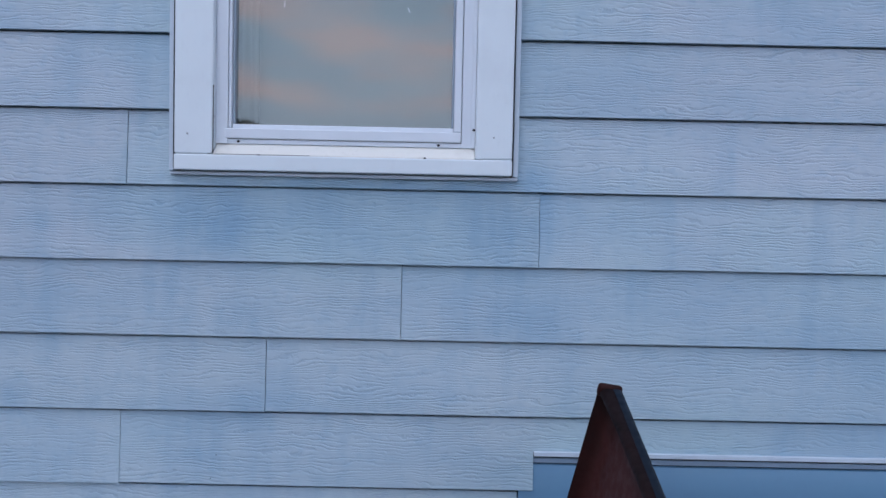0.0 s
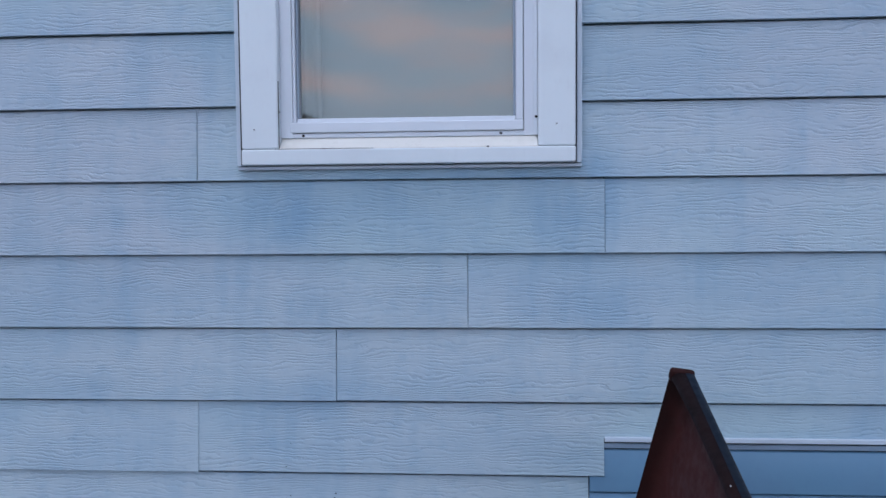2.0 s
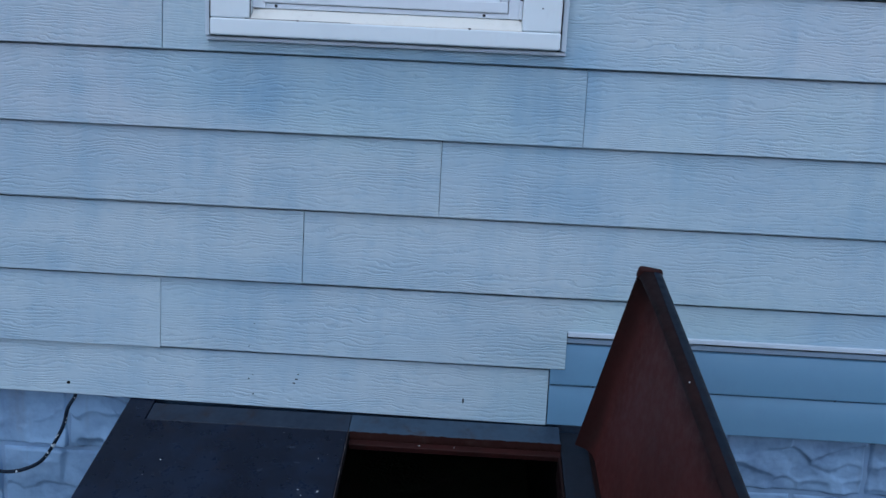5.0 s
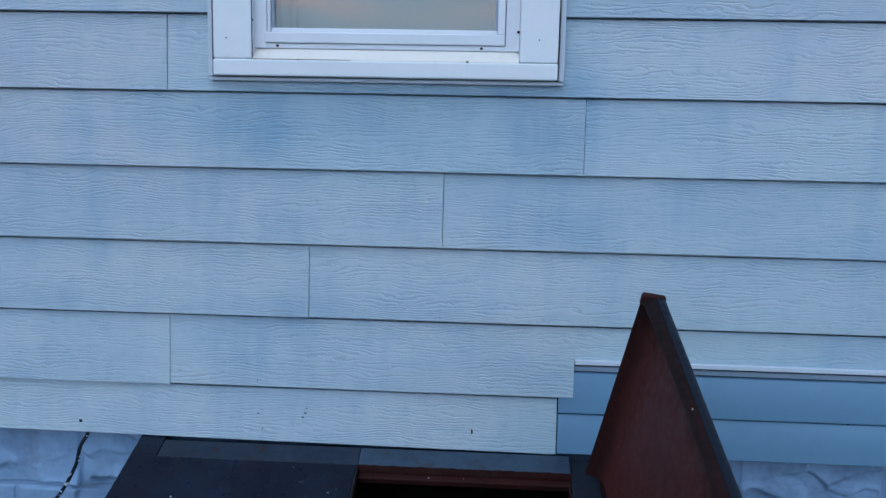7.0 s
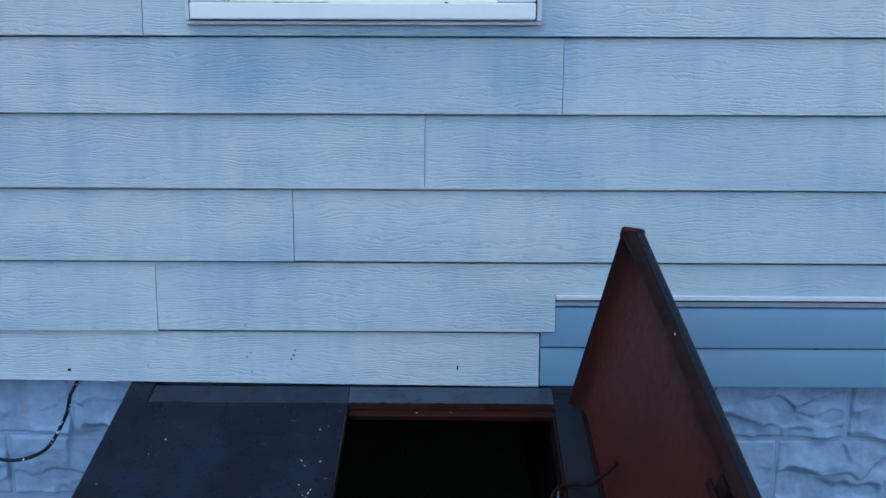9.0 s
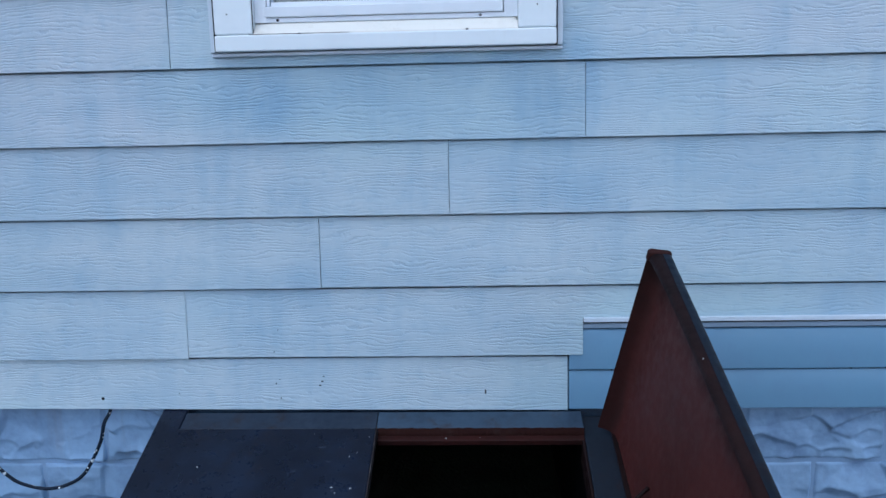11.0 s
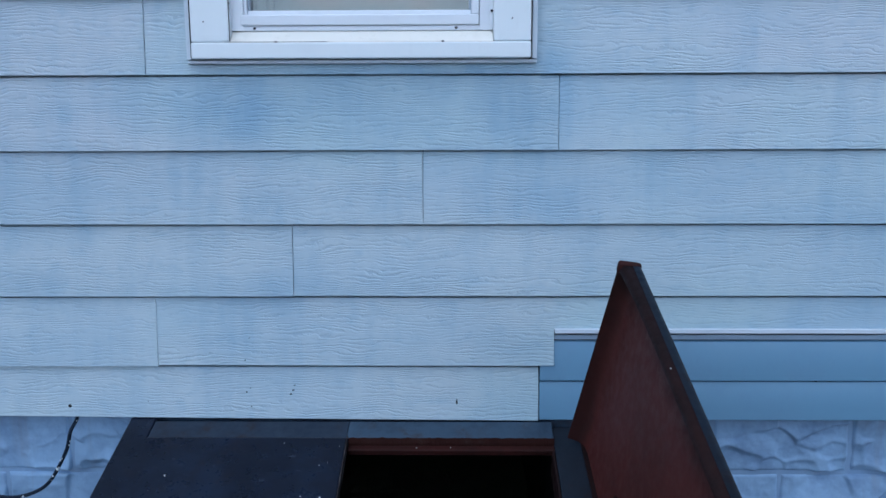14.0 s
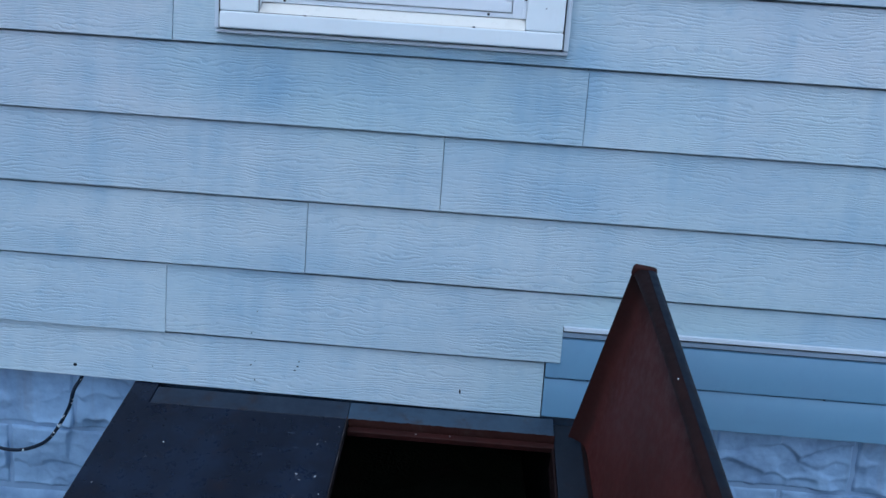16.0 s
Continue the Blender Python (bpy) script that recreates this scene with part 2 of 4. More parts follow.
def glass_material():
    n = Net("window_glass")
    t = n.t
    t.nodes.remove(n.b)
    out = t.nodes["Material Output"]
    clear, gloss, mixer, fres = (t.nodes.new(k) for k in ("ShaderNodeBsdfTransparent", "ShaderNodeBsdfGlossy", "ShaderNodeMixShader", "ShaderNodeFresnel"))
    clear.inputs["Color"].default_value = (0.86, 0.89, 0.87, 1)
    gloss.inputs["Roughness"].default_value = 0.012
    fres.inputs["IOR"].default_value = GLASS_IOR
    wave = n.bump(n.noise(n.scaled(2.5, 2.5, 2.5), 1.0, 1.0, 0.5), 0.5, 0.002)
    t.links.new(wave, gloss.inputs["Normal"])
    t.links.new(fres.outputs[0], mixer.inputs[0])
    t.links.new(clear.outputs[0], mixer.inputs[1])
    t.links.new(gloss.outputs[0], mixer.inputs[2])
    t.links.new(mixer.outputs[0], out.inputs["Surface"])
    return n.mat


def cable_material():
    n = Net("black_cable_with_paint_specks")
    f = n.ramp(n.noise(n.scaled(60, 60, 60), 1.0, 2.0, 0.5), 0.64, 0.69)
    return n.done(n.mix(f, (0.005, 0.012, 0.026), (0.6, 0.66, 0.7)), 0.6, spec=0.2)


M_SIDING = siding_material()
M_VINYL = paint_material("smooth_blue_vinyl", VINYL, (0.13, 0.24, 0.38), 0.42, 0.45, 0.4)
M_TRIM = paint_material("white_aluminium_trim", (0.77, 0.83, 0.86), (0.60, 0.62, 0.66), 0.38, 0.22)
M_SILL = paint_material("weathered_cream_sill", (0.78, 0.76, 0.70), (0.46, 0.42, 0.36), 0.5, 0.5)
M_FRAME = paint_material("white_storm_frame", (0.74, 0.78, 0.83), (0.55, 0.58, 0.64), 0.35, 0.15)
M_GREY = paint_material("grey_channel", (0.34, 0.40, 0.48), (0.22, 0.26, 0.32), 0.5, 0.3)
M_STRIP = paint_material("grey_blue_channel", (0.30, 0.40, 0.51), (0.20, 0.28, 0.38), 0.45, 0.3)
M_PALE = paint_material("pale_blue_channel", (0.58, 0.66, 0.74), (0.40, 0.47, 0.56), 0.45, 0.3)
M_BLOCK = block_material()
M_MORTAR = paint_material("painted_mortar", (0.225, 0.335, 0.49), (0.15, 0.23, 0.36), 0.8, 0.5, 0.2, 0.002)
# its worn tone is a painted blue, standing in for mottled sheen
M_BLACK = steel_material("black_painted_steel", (0.0020, 0.0042, 0.0140), (0.0068, 0.0138, 0.0345), (0.008, 0.006, 0.012), 0.33, 0.34, spec=0.27)
M_HEAD = steel_material("grey_weathered_steel", (0.036, 0.064, 0.102), (0.020, 0.035, 0.060), (0.034, 0.022, 0.022), 0.5, 0.5, 0.002, 0.3, 9.0)
M_DULL = steel_material("dull_dark_steel", (0.012, 0.022, 0.041), (0.020, 0.032, 0.054), (0.020, 0.013, 0.014), 0.5, 0.5, 0.002, 0.3, 9.0)
M_RED = red_leaf_material()
M_LIP = steel_material("stained_oxide_red_steel", (0.0115, 0.0052, 0.0058), (0.0190, 0.0064, 0.0060), (0.005, 0.0035, 0.0040), 0.6, 0.5, 0.002, 0.12)
M_EDGE = steel_material("dark_edge_steel", (0.0048, 0.0092, 0.0190), (0.0045, 0.0060, 0.0110), (0.012, 0.005, 0.004), 0.42, 0.5, 0.001, 0.2, 9.0)
M_RUST = steel_material("rusty_steel", (0.030, 0.0095, 0.0080), (0.036, 0.013, 0.010), (0.060, 0.042, 0.036), 0.7, 0.3, 0.002, 0.15)
M_WORN = steel_material("worn_brown_steel", (0.042, 0.032, 0.032), (0.022, 0.018, 0.020), (0.16, 0.15, 0.15), 0.5, 0.2, 0.001, 0.3, 20.0)
M_RAIL = steel_material("dark_blue_grey_steel", (0.009, 0.014, 0.024), (0.005, 0.008, 0.014), (0.020, 0.009, 0.008), 0.5, 0.3, 0.002, 0.25)
M_CAP = steel_material("red_brown_steel", (0.034, 0.0095, 0.0085), (0.022, 0.008, 0.0075), (0.010, 0.006, 0.006), 0.55, 0.4, 0.001, 0.15, 9.0)
# near-black base holds the cellar's shade; bare concrete would be far lighter
M_CELLAR_SHADE = paint_material("cellar_shade_black", (0.0022, 0.0026, 0.0042), (0.0015, 0.0017, 0.0028), 0.95, 0.6, 0.1, 0.004)
M_SHEATH = paint_material("dark_sheathing", (0.026, 0.034, 0.052), (0.015, 0.02, 0.03), 0.9, 0.4, 0.2)
M_SHADE = paint_material("off_white_blind", (0.34, 0.33, 0.325), (0.29, 0.28, 0.275), 0.8, 0.2, 0.2)
M_CURTAIN = paint_material("pale_curtain", (0.42, 0.40, 0.375), (0.35, 0.335, 0.31), 0.85, 0.2, 0.2)
M_PLASTER = paint_material("room_plaster", (0.5, 0.49, 0.47), (0.42, 0.41, 0.4), 0.85, 0.3, 0.2)
M_HOLE = paint_material("dark_hole", (0.010, 0.011, 0.014), (0.03, 0.02, 0.016), 0.8, 0.3, 0.2)
M_SPECK = paint_material("pale_speck", (0.60, 0.62, 0.64), (0.4, 0.4, 0.4), 0.7, 0.3, 0.2)
M_SCUFF = paint_material("dull_rubbed_paint", (0.020, 0.028, 0.050), (0.010, 0.015, 0.028), 0.6, 0.8, 0.3)
M_GLASS = glass_material()
M_CABLE = cable_material()
M_GROUND = paint_material("grass_and_soil", (0.036, 0.046, 0.030), (0.055, 0.050, 0.042), 0.9, 0.8, 0.2, 0.02)
M_ROOF = paint_material("grey_roof", (0.12, 0.12, 0.125), (0.07, 0.07, 0.075), 0.85, 0.5, 0.2, 0.003)
M_BARK = paint_material("bark", (0.10, 0.075, 0.055), (0.05, 0.04, 0.03), 0.9, 0.6, 0.2, 0.01)
M_LEAF = paint_material("autumn_leaves", (0.085, 0.075, 0.030), (0.14, 0.075, 0.030), 0.7, 0.7, 0.3)


# ---- mesh helpers ----
def box(bm, x0, x1, y0, y1, z0, z1):
    v = [bm.verts.new(p) for p in ((x0, y0, z0), (x1, y0, z0), (x1, y1, z0), (x0, y1, z0), (x0, y0, z1), (x1, y0, z1), (x1, y1, z1), (x0, y1, z1))]
    for f in ((0, 3, 2, 1), (4, 5, 6, 7), (0, 1, 5, 4), (1, 2, 6, 5), (2, 3, 7, 6), (3, 0, 4, 7)):
        bm.faces.new([v[i] for i in f])
    return v


def boxes(*rows):
    bm = bmesh.new()
    for r in rows:
        box(bm, *r)
    return bm


def rounded(bm, width=0.002, segments=2):
    bmesh.ops.bevel(bm, geom=list(bm.edges), offset=width, segments=segments, affect="EDGES", profile=0.5)
    return bm


def rbox(x0, x1, y0, y1, z0, z1, width=0.002):
    return rounded(boxes((x0, x1, y0, y1, z0, z1)), width)


def extrude(profile, x0, x1, steps=1, wobble=0.0):
    """A closed (y, z) outline carried along x."""
    bm = bmesh.new()
    rings = []
    for i in range(steps + 1):
        x = x0 + (x1 - x0) * i / steps
        dy = wobble * noise.noise((x * 2.3, profile[0][1] * 7.0, 0.3))
        dz = 0.8 * wobble * noise.noise((x * 1.7, profile[0][1] * 9.0, 5.3))
        rings.append([bm.verts.new((x, y + dy, z + dz)) for y, z in profile])
    k = len(profile)
    for a, b in zip(rings, rings[1:]):
        for j in range(k):
            bm.faces.new((a[j], a[(j + 1) % k], b[(j + 1) % k], b[j]))
    bm.faces.new(rings[0][::-1])
    bm.faces.new(rings[-1])
    bmesh.ops.recalc_face_normals(bm, faces=bm.faces)
    return bm


def mesh_of(name, bm, material, smooth=False):
    me = bpy.data.meshes.new(name)
    bm.to_mesh(me)
    bm.free()
    me.materials.append(material)
    if smooth:
        me.shade_smooth()
    return me


def part(name, bm, material, parent=None, label="", smooth=False, m=None):
    """One mesh object under a thing or a part."""
    ob = new(name, mesh_of(name, bm, material, smooth))
    if parent is not None:
        ob.parent = parent
    if m is not None:
        ob.matrix_basis = m
    return tagged(ob, label) if label else ob


def thing(name, label, category, kind="", group="", at=(0, 0, 0)):
    ob = new(name)
    ob.location = at
    ob.empty_display_size = 0.1
    return tagged(ob, label, category, group, kind)


def tube(points, radius, sides=8):
    bm = bmesh.new()
    pts = [Vector(p) for p in points]
    rings = []
    for i, p in enumerate(pts):
        d = (pts[min(i + 1, len(pts) - 1)] - pts[max(i - 1, 0)]).normalized()
        a = d.orthogonal().normalized() if i == 0 else (last - d * last.dot(d)).normalized()
        last = a
        b = d.cross(a)
        rad = radius[i] if isinstance(radius, (list, tuple)) else radius
        rings.append([bm.verts.new(p + rad * (a * math.cos(2 * math.pi * j / sides) + b * math.sin(2 * math.pi * j / sides))) for j in range(sides)])
    for r0, r1 in zip(rings, rings[1:]):
        for j in range(sides):
            bm.faces.new((r0[j], r0[(j + 1) % sides], r1[(j + 1) % sides], r1[j]))
    bm.faces.new(rings[0][::-1])
    bm.faces.new(rings[-1])
    bmesh.ops.recalc_face_normals(bm, faces=bm.faces)
    return bm


def smooth_path(points, steps=8):
    """Points along a Catmull-Rom curve."""
    p = [Vector(q) for q in points]
    p = [2 * p[0] - p[1], *p, 2 * p[-1] - p[-2]]
    out = []
    for i in range(1, len(p) - 2):
        for k in range(steps):
            t = k / steps
            a, b, c, d = p[i - 1:i + 3]
            out.append(0.5 * (2 * b + (c - a) * t + (2 * a - 5 * b + 4 * c - d) * t * t + (3 * b - a - 3 * c + d) * t ** 3))
    return out + [p[-2]]


def disc(radius, depth, sides=10):
    """A little round plug whose axis runs along y; its face is at y = 0."""
    bm = bmesh.new()
    bmesh.ops.create_cone(bm, cap_ends=True, segments=sides, radius1=radius, radius2=radius, depth=depth, matrix=Matrix.Translation((0, depth / 2, 0)) @ Matrix.Rotation(radians(90), 4, "X"))
    return bm


# ---- ground and house shell ----
WELL = (-0.80, 0.40, -1.72, 0.36)          # the hole of the cellar steps


def ground():
    bm = bmesh.new()
    far = 1500.0
    x0, x1, y0, y1 = WELL
    o = [bm.verts.new((x, y, 0)) for x, y in ((-far, -far), (far, -far), (far, far), (-far, far))]
    i = [bm.verts.new((x, y, 0)) for x, y in ((x0, y0), (x1, y0), (x1, y1), (x0, y1))]
    for a in range(4):
        b = (a + 1) % 4
        bm.faces.new((o[a], o[b], i[b], i[a]))
    tagged(part("ground", bm, M_GROUND), "grass and bare soil beside the house wall", "ground", kind="structure")


ground()
HX0, HX1, HY1, HTOP = -3.6, 3.9, 6.0, 5.4
OX0, OX1, OZ0, OZ1 = -0.53, 0.205, 1.79, 3.02     # the window's rough opening
wall = part("wall_south", boxes((HX0, OX0, 0.045, 0.16, 0.76, HTOP), (OX1, HX1, 0.045, 0.16, 0.76, HTOP),
                                (OX0, OX1, 0.045, 0.16, 0.76, OZ0), (OX0, OX1, 0.045, 0.16, OZ1, HTOP)), M_SHEATH)
tagged(wall, "house wall clad in pale blue wood-grain lap siding", "wall", kind="structure")
BX0, BX1, BZ0, BZ1 = -2.20, -1.432, 0.353, 0.735        # basement window opening
foundation = part("foundation_wall", boxes((HX0, BX0, 0.0535, 0.36, 0.0, 0.76), (BX1, -0.80, 0.0535, 0.36, 0.0, 0.76), (BX0, BX1, 0.0535, 0.36, 0.0, BZ0), (BX0, BX1, 0.0535, 0.36, BZ1, 0.76), (0.40, HX1, 0.0535, 0.36, 0.0, 0.76),
                                           (-0.80, 0.40, 0.0535, 0.36, 0.66, 0.76)), M_MORTAR)
tagged(foundation, "foundation of pale blue painted rock-face blocks", "wall", kind="structure")
for name, b, mtl in (("wall_west", (HX0, HX0 + 0.16, 0.362, HY1, 0.0, HTOP), M_PLASTER), ("wall_east", (HX1 - 0.16, HX1, 0.362, HY1, 0.0, HTOP), M_PLASTER),
                     ("wall_north", (HX0 + 0.162, HX1 - 0.162, HY1 - 0.16, HY1, 0.0, HTOP), M_PLASTER),
                     ("floor", (HX0 + 0.162, HX1 - 0.162, 0.162, HY1 - 0.162, 0.80, 0.98), M_PLASTER),
                     ("ceiling", (HX0 + 0.162, HX1 - 0.162, 0.162, HY1 - 0.162, 3.35, 3.5), M_PLASTER),
                     ("roof", (HX0 - 0.02, HX1 + 0.02, 0.026, HY1 + 0.02, HTOP + 0.004, HTOP + 0.2), M_ROOF)):
    tagged(part(name, boxes(b), mtl), "plain closed " + name.split("_")[0] + " of the house", name.split("_")[0], kind="structure")
x0, x1, y0, y1 = WELL
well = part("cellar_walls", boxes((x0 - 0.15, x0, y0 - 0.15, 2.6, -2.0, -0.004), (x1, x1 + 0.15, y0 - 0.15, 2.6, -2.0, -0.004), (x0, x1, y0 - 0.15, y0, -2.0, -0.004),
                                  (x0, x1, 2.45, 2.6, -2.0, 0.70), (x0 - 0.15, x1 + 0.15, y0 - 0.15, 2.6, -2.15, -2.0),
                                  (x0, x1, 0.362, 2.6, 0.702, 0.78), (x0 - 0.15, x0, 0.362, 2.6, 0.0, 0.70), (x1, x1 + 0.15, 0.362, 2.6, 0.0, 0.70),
                                  # added linings that paint shade over the doorway's sides
                                  (x1 - 0.014, x1 - 0.001, 0.052, 0.361, 0.0, 0.655), (x0 + 0.001, x0 + 0.014, 0.052, 0.361, 0.0, 0.655)), M_CELLAR_SHADE)
tagged(well, "cellar stairwell below the bulkhead, its shade put into near-black walls", "wall", kind="structure")


# ---- window ----
def build_window():
    w = thing("window_1", "white aluminium-capped window with storm frame, pane reflecting dusk clouds", "window", "structure")
    xl, xr = -0.611, 0.287            # ends of the sill board
    il, ir = -0.508, 0.188            # inner edges of the casing
    top = 3.10
    part("side_casing", rbox(xl, il, -0.032, 0.022, 1.7940, top, 0.004), M_TRIM, w)
    part("side_casing", rbox(ir, xr, -0.032, 0.022, 1.7940, top, 0.004), M_TRIM, w)
    part("head_casing", rbox(il + 0.001, ir - 0.001, -0.032, 0.022, top - 0.11, top, 0.004), M_TRIM, w)
    part("sill_board", rbox(xl, xr, -0.036, 0.022, 1.750, 1.7925, 0.004), M_TRIM, w)
    part("side_channel", rbox(xl - 0.017, xl - 0.003, -0.022, 0.016, 1.7482, top, 0.002), M_PALE, w, "narrow pale blue side channel")
    part("side_channel", rbox(xr + 0.003, xr + 0.017, -0.022, 0.016, 1.7482, top, 0.002), M_PALE, w, "narrow pale blue side channel")
    part("bottom_flange", rbox(xl - 0.017, xr + 0.017, -0.014, 0.016, 1.738, 1.7478, 0.002), M_PALE, w, "thin pale flange below the sill board")
    # sloping sill and jambs inside the casing
    part("window_sill", extrude([(-0.034, 1.786), (-0.034, 1.7940), (0.000, 1.8230), (0.040, 1.8235), (0.040, 1.786)], il + 0.001, ir - 0.001), M_SILL, w, "cream sill stained by rain")
    sl, sr = -0.483, 0.150
    bm = bmesh.new()
    box(bm, il + 0.001, -0.4755, -0.0078, 0.06, 1.8243, top - 0.11)
    part("jamb", bm, M_FRAME, w)
    bm = bmesh.new()
    box(bm, ir - 0.010, ir - 0.001, -0.014, 0.06, 1.8243, top - 0.11)
    box(bm, sr + 0.002, ir - 0.010, -0.003, 0.06, 1.8243, top - 0.11)
    part("jamb", bm, M_FRAME, w)
    # storm frame: lower lip, bottom rail, stiles
    frame_ob = part("storm_frame", rbox(sl - 0.006, sr + 0.006, -0.004, 0.05, 1.8240, 1.8365, 0.002), M_FRAME, w, "lower lip of the storm frame")
    part("bottom_rail", rbox(sl, sr, -0.010, 0.045, 1.8378, 1.8655, 0.003), M_FRAME, frame_ob)
    part("stile", rbox(-0.4750, -0.4665, -0.004, 0.045, 1.866, top - 0.115, 0.003), M_FRAME, frame_ob)
    part("stile", rbox(0.130, sr, -0.008, 0.045, 1.866, top - 0.115, 0.003), M_FRAME, frame_ob)
    part("top_rail", rbox(-0.4655, 0.1295, -0.008, 0.045, top - 0.15, top - 0.115, 0.003), M_FRAME, frame_ob)
    part("glazing_bead", rbox(-0.4655, 0.1295, 0.004, 0.040, 1.8662, 1.8775, 0.002), M_FRAME, w)
    part("glazing_bead", rbox(-0.4655, -0.4600, 0.006, 0.040, 1.8790, top - 0.151, 0.0015), M_GREY, w)
    part("glazing_bead", rbox(0.1240, 0.1295, 0.006, 0.040, 1.8790, top - 0.151, 0.0015), M_GREY, w)
    pane = part("pane", boxes((-0.4595, 0.1235, 0.022, 0.026, 1.875, top - 0.14)), M_GLASS, w, "glass pane reflecting a clouded sky")
    pane.visible_shadow = False
    # fixings
    dot = mesh_of("screw", disc(0.0042, 0.01), M_HOLE)
    for px, py, pz in ((-0.447, -0.0055, 1.8305), (0.090, -0.0055, 1.8305), (-0.575, -0.0335, 1.846), (0.237, -0.0335, 1.851), (-0.507, -0.0335, 1.893), (0.184, -0.016, 1.872),
                       (-0.385, -0.0365, 1.7930), (0.055, -0.0365, 1.7934)):
        ob = new("screw", dot)
        ob.parent = w
        s = 0.45 if py == -0.0335 else 0.9
        ob.matrix_basis = Matrix.Translation((px, py, pz)) @ Matrix.Diagonal((s * 1.1, 1, s * (0.5 if pz < 1.797 else 0.9), 1))
    mark = mesh_of("scratch", rbox(-0.0009, 0.0009, 0.0, 0.0012, -0.008, 0.008, 0.0003), M_SPECK)
    for px, pz, lean in ((-0.332, 2.203, 0.1), (0.003, 2.194, -0.35), (-0.42, 2.31, 0.2)):
        ob = new("scratch", mark)
        ob.parent = pane
        ob.matrix_basis = Matrix.Translation((px, 0.0205, pz)) @ Matrix.Rotation(lean, 4, "Y")
    # gap lines of failed caulk beside the casing
    part("caulk_gap", rbox(il - 0.0002, il + 0.0014, -0.0322, -0.029, 1.797, 1.975, 0.0003), M_HOLE, w, "dark cracked caulk line")
    part("caulk_gap", rbox(xr + 0.0004, xr + 0.0022, -0.031, -0.012, 1.752, 3.05, 0.0003), M_HOLE, w, "dark cracked caulk line")
    part("caulk_gap", rbox(xl - 0.0026, xl - 0.0002, -0.030, -0.012, 1.752, 3.05, 0.0003), M_HOLE, w, "dark cracked caulk line")
    part("caulk_gap", rbox(-0.52, -0.25, -0.0348, -0.0335, 1.7927, 1.7939, 0.0002), M_HOLE, w, "dark cracked caulk line")
    w.location = (0.002, 0, 0.0035)
    return w


build_window()
bw = thing("window_2", "low basement window with white frame and dark glass", "window", "structure")
part("frame_post", rbox(BX1 - 0.028, BX1 - 0.001, 0.022, 0.09, BZ0 + 0.012, BZ1 - 0.001, 0.003), M_PALE, bw)
part("frame_post", rbox(BX0 + 0.001, BX0 + 0.028, 0.012, 0.09, BZ0, BZ1 - 0.001, 0.003), M_TRIM, bw)
part("frame_head", rbox(BX0 + 0.029, BX1 - 0.029, 0.012, 0.09, BZ1 - 0.028, BZ1 - 0.001, 0.003), M_TRIM, bw)
part("frame_sill", rbox(BX0 + 0.001, BX1 + 0.004, -0.030, 0.09, BZ0 - 0.040, BZ0 + 0.010, 0.004), M_RUST, bw, "rusty brown sill below the frame")
part("pane", boxes((BX0 + 0.029, BX1 - 0.029, 0.075, 0.079, BZ0 + 0.029, BZ1 - 0.029)), M_GLASS, bw)

blind = thing("roller_blind", "drawn off-white roller blind behind the window glass", "blind")
part("fabric", boxes((-0.475, 0.150, 0.115, 0.118, 1.80, 2.98)), M_SHADE, blind)
part("roller", tube([(-0.475, 0.1165, 3.0), (0.150, 0.1165, 3.0)], 0.02, 12), M_SHADE, blind)
part("bottom_bar", rbox(-0.475, 0.150, 0.110, 0.123, 1.792, 1.802, 0.002), M_SHADE, blind)
curtain = bmesh.new()
cols = []
for i in range(25):
    u = i / 24
    cols.append([curtain.verts.new((-0.515 + 0.105 * u, 0.085 + 0.012 * math.sin(u * 19), z)) for z in (1.80, 2.2, 2.6, 3.0)])
for a, b in zip(cols, cols[1:]):
    for j in range(3):
        curtain.faces.new((a[j], b[j], b[j + 1], a[j + 1]))
curtain_ob = part("curtain", curtain, M_CURTAIN, None, "", True)
tagged(curtain_ob, "narrow pale curtain hanging at the window's edge", "curtain")
cm = curtain_ob.modifiers.new("thickness", "SOLIDIFY")
cm.thickness = 0.002


# ---- cellar bulkhead ----
SLOPE = radians(18.7)
ALONG = Vector((0, -math.cos(SLOPE), -math.sin(SLOPE)))      # down the slope, away from the wall
UP = Vector((0, -math.sin(SLOPE), math.cos(SLOPE)))          # out of the sloping top
TOP = Vector((0, 0.0, 0.726))


def slope_pose(x, v, n):
    """Local x across, y down the slope, z out of it."""
    m = Matrix.Identity(4)
    m.col[0][:3] = (-1, 0, 0)
    m.col[1][:3] = ALONG
    m.col[2][:3] = UP
    m.col[3][:3] = Vector((x, 0, 0)) + TOP + ALONG * v + UP * n
    return m


LEN = 1.72


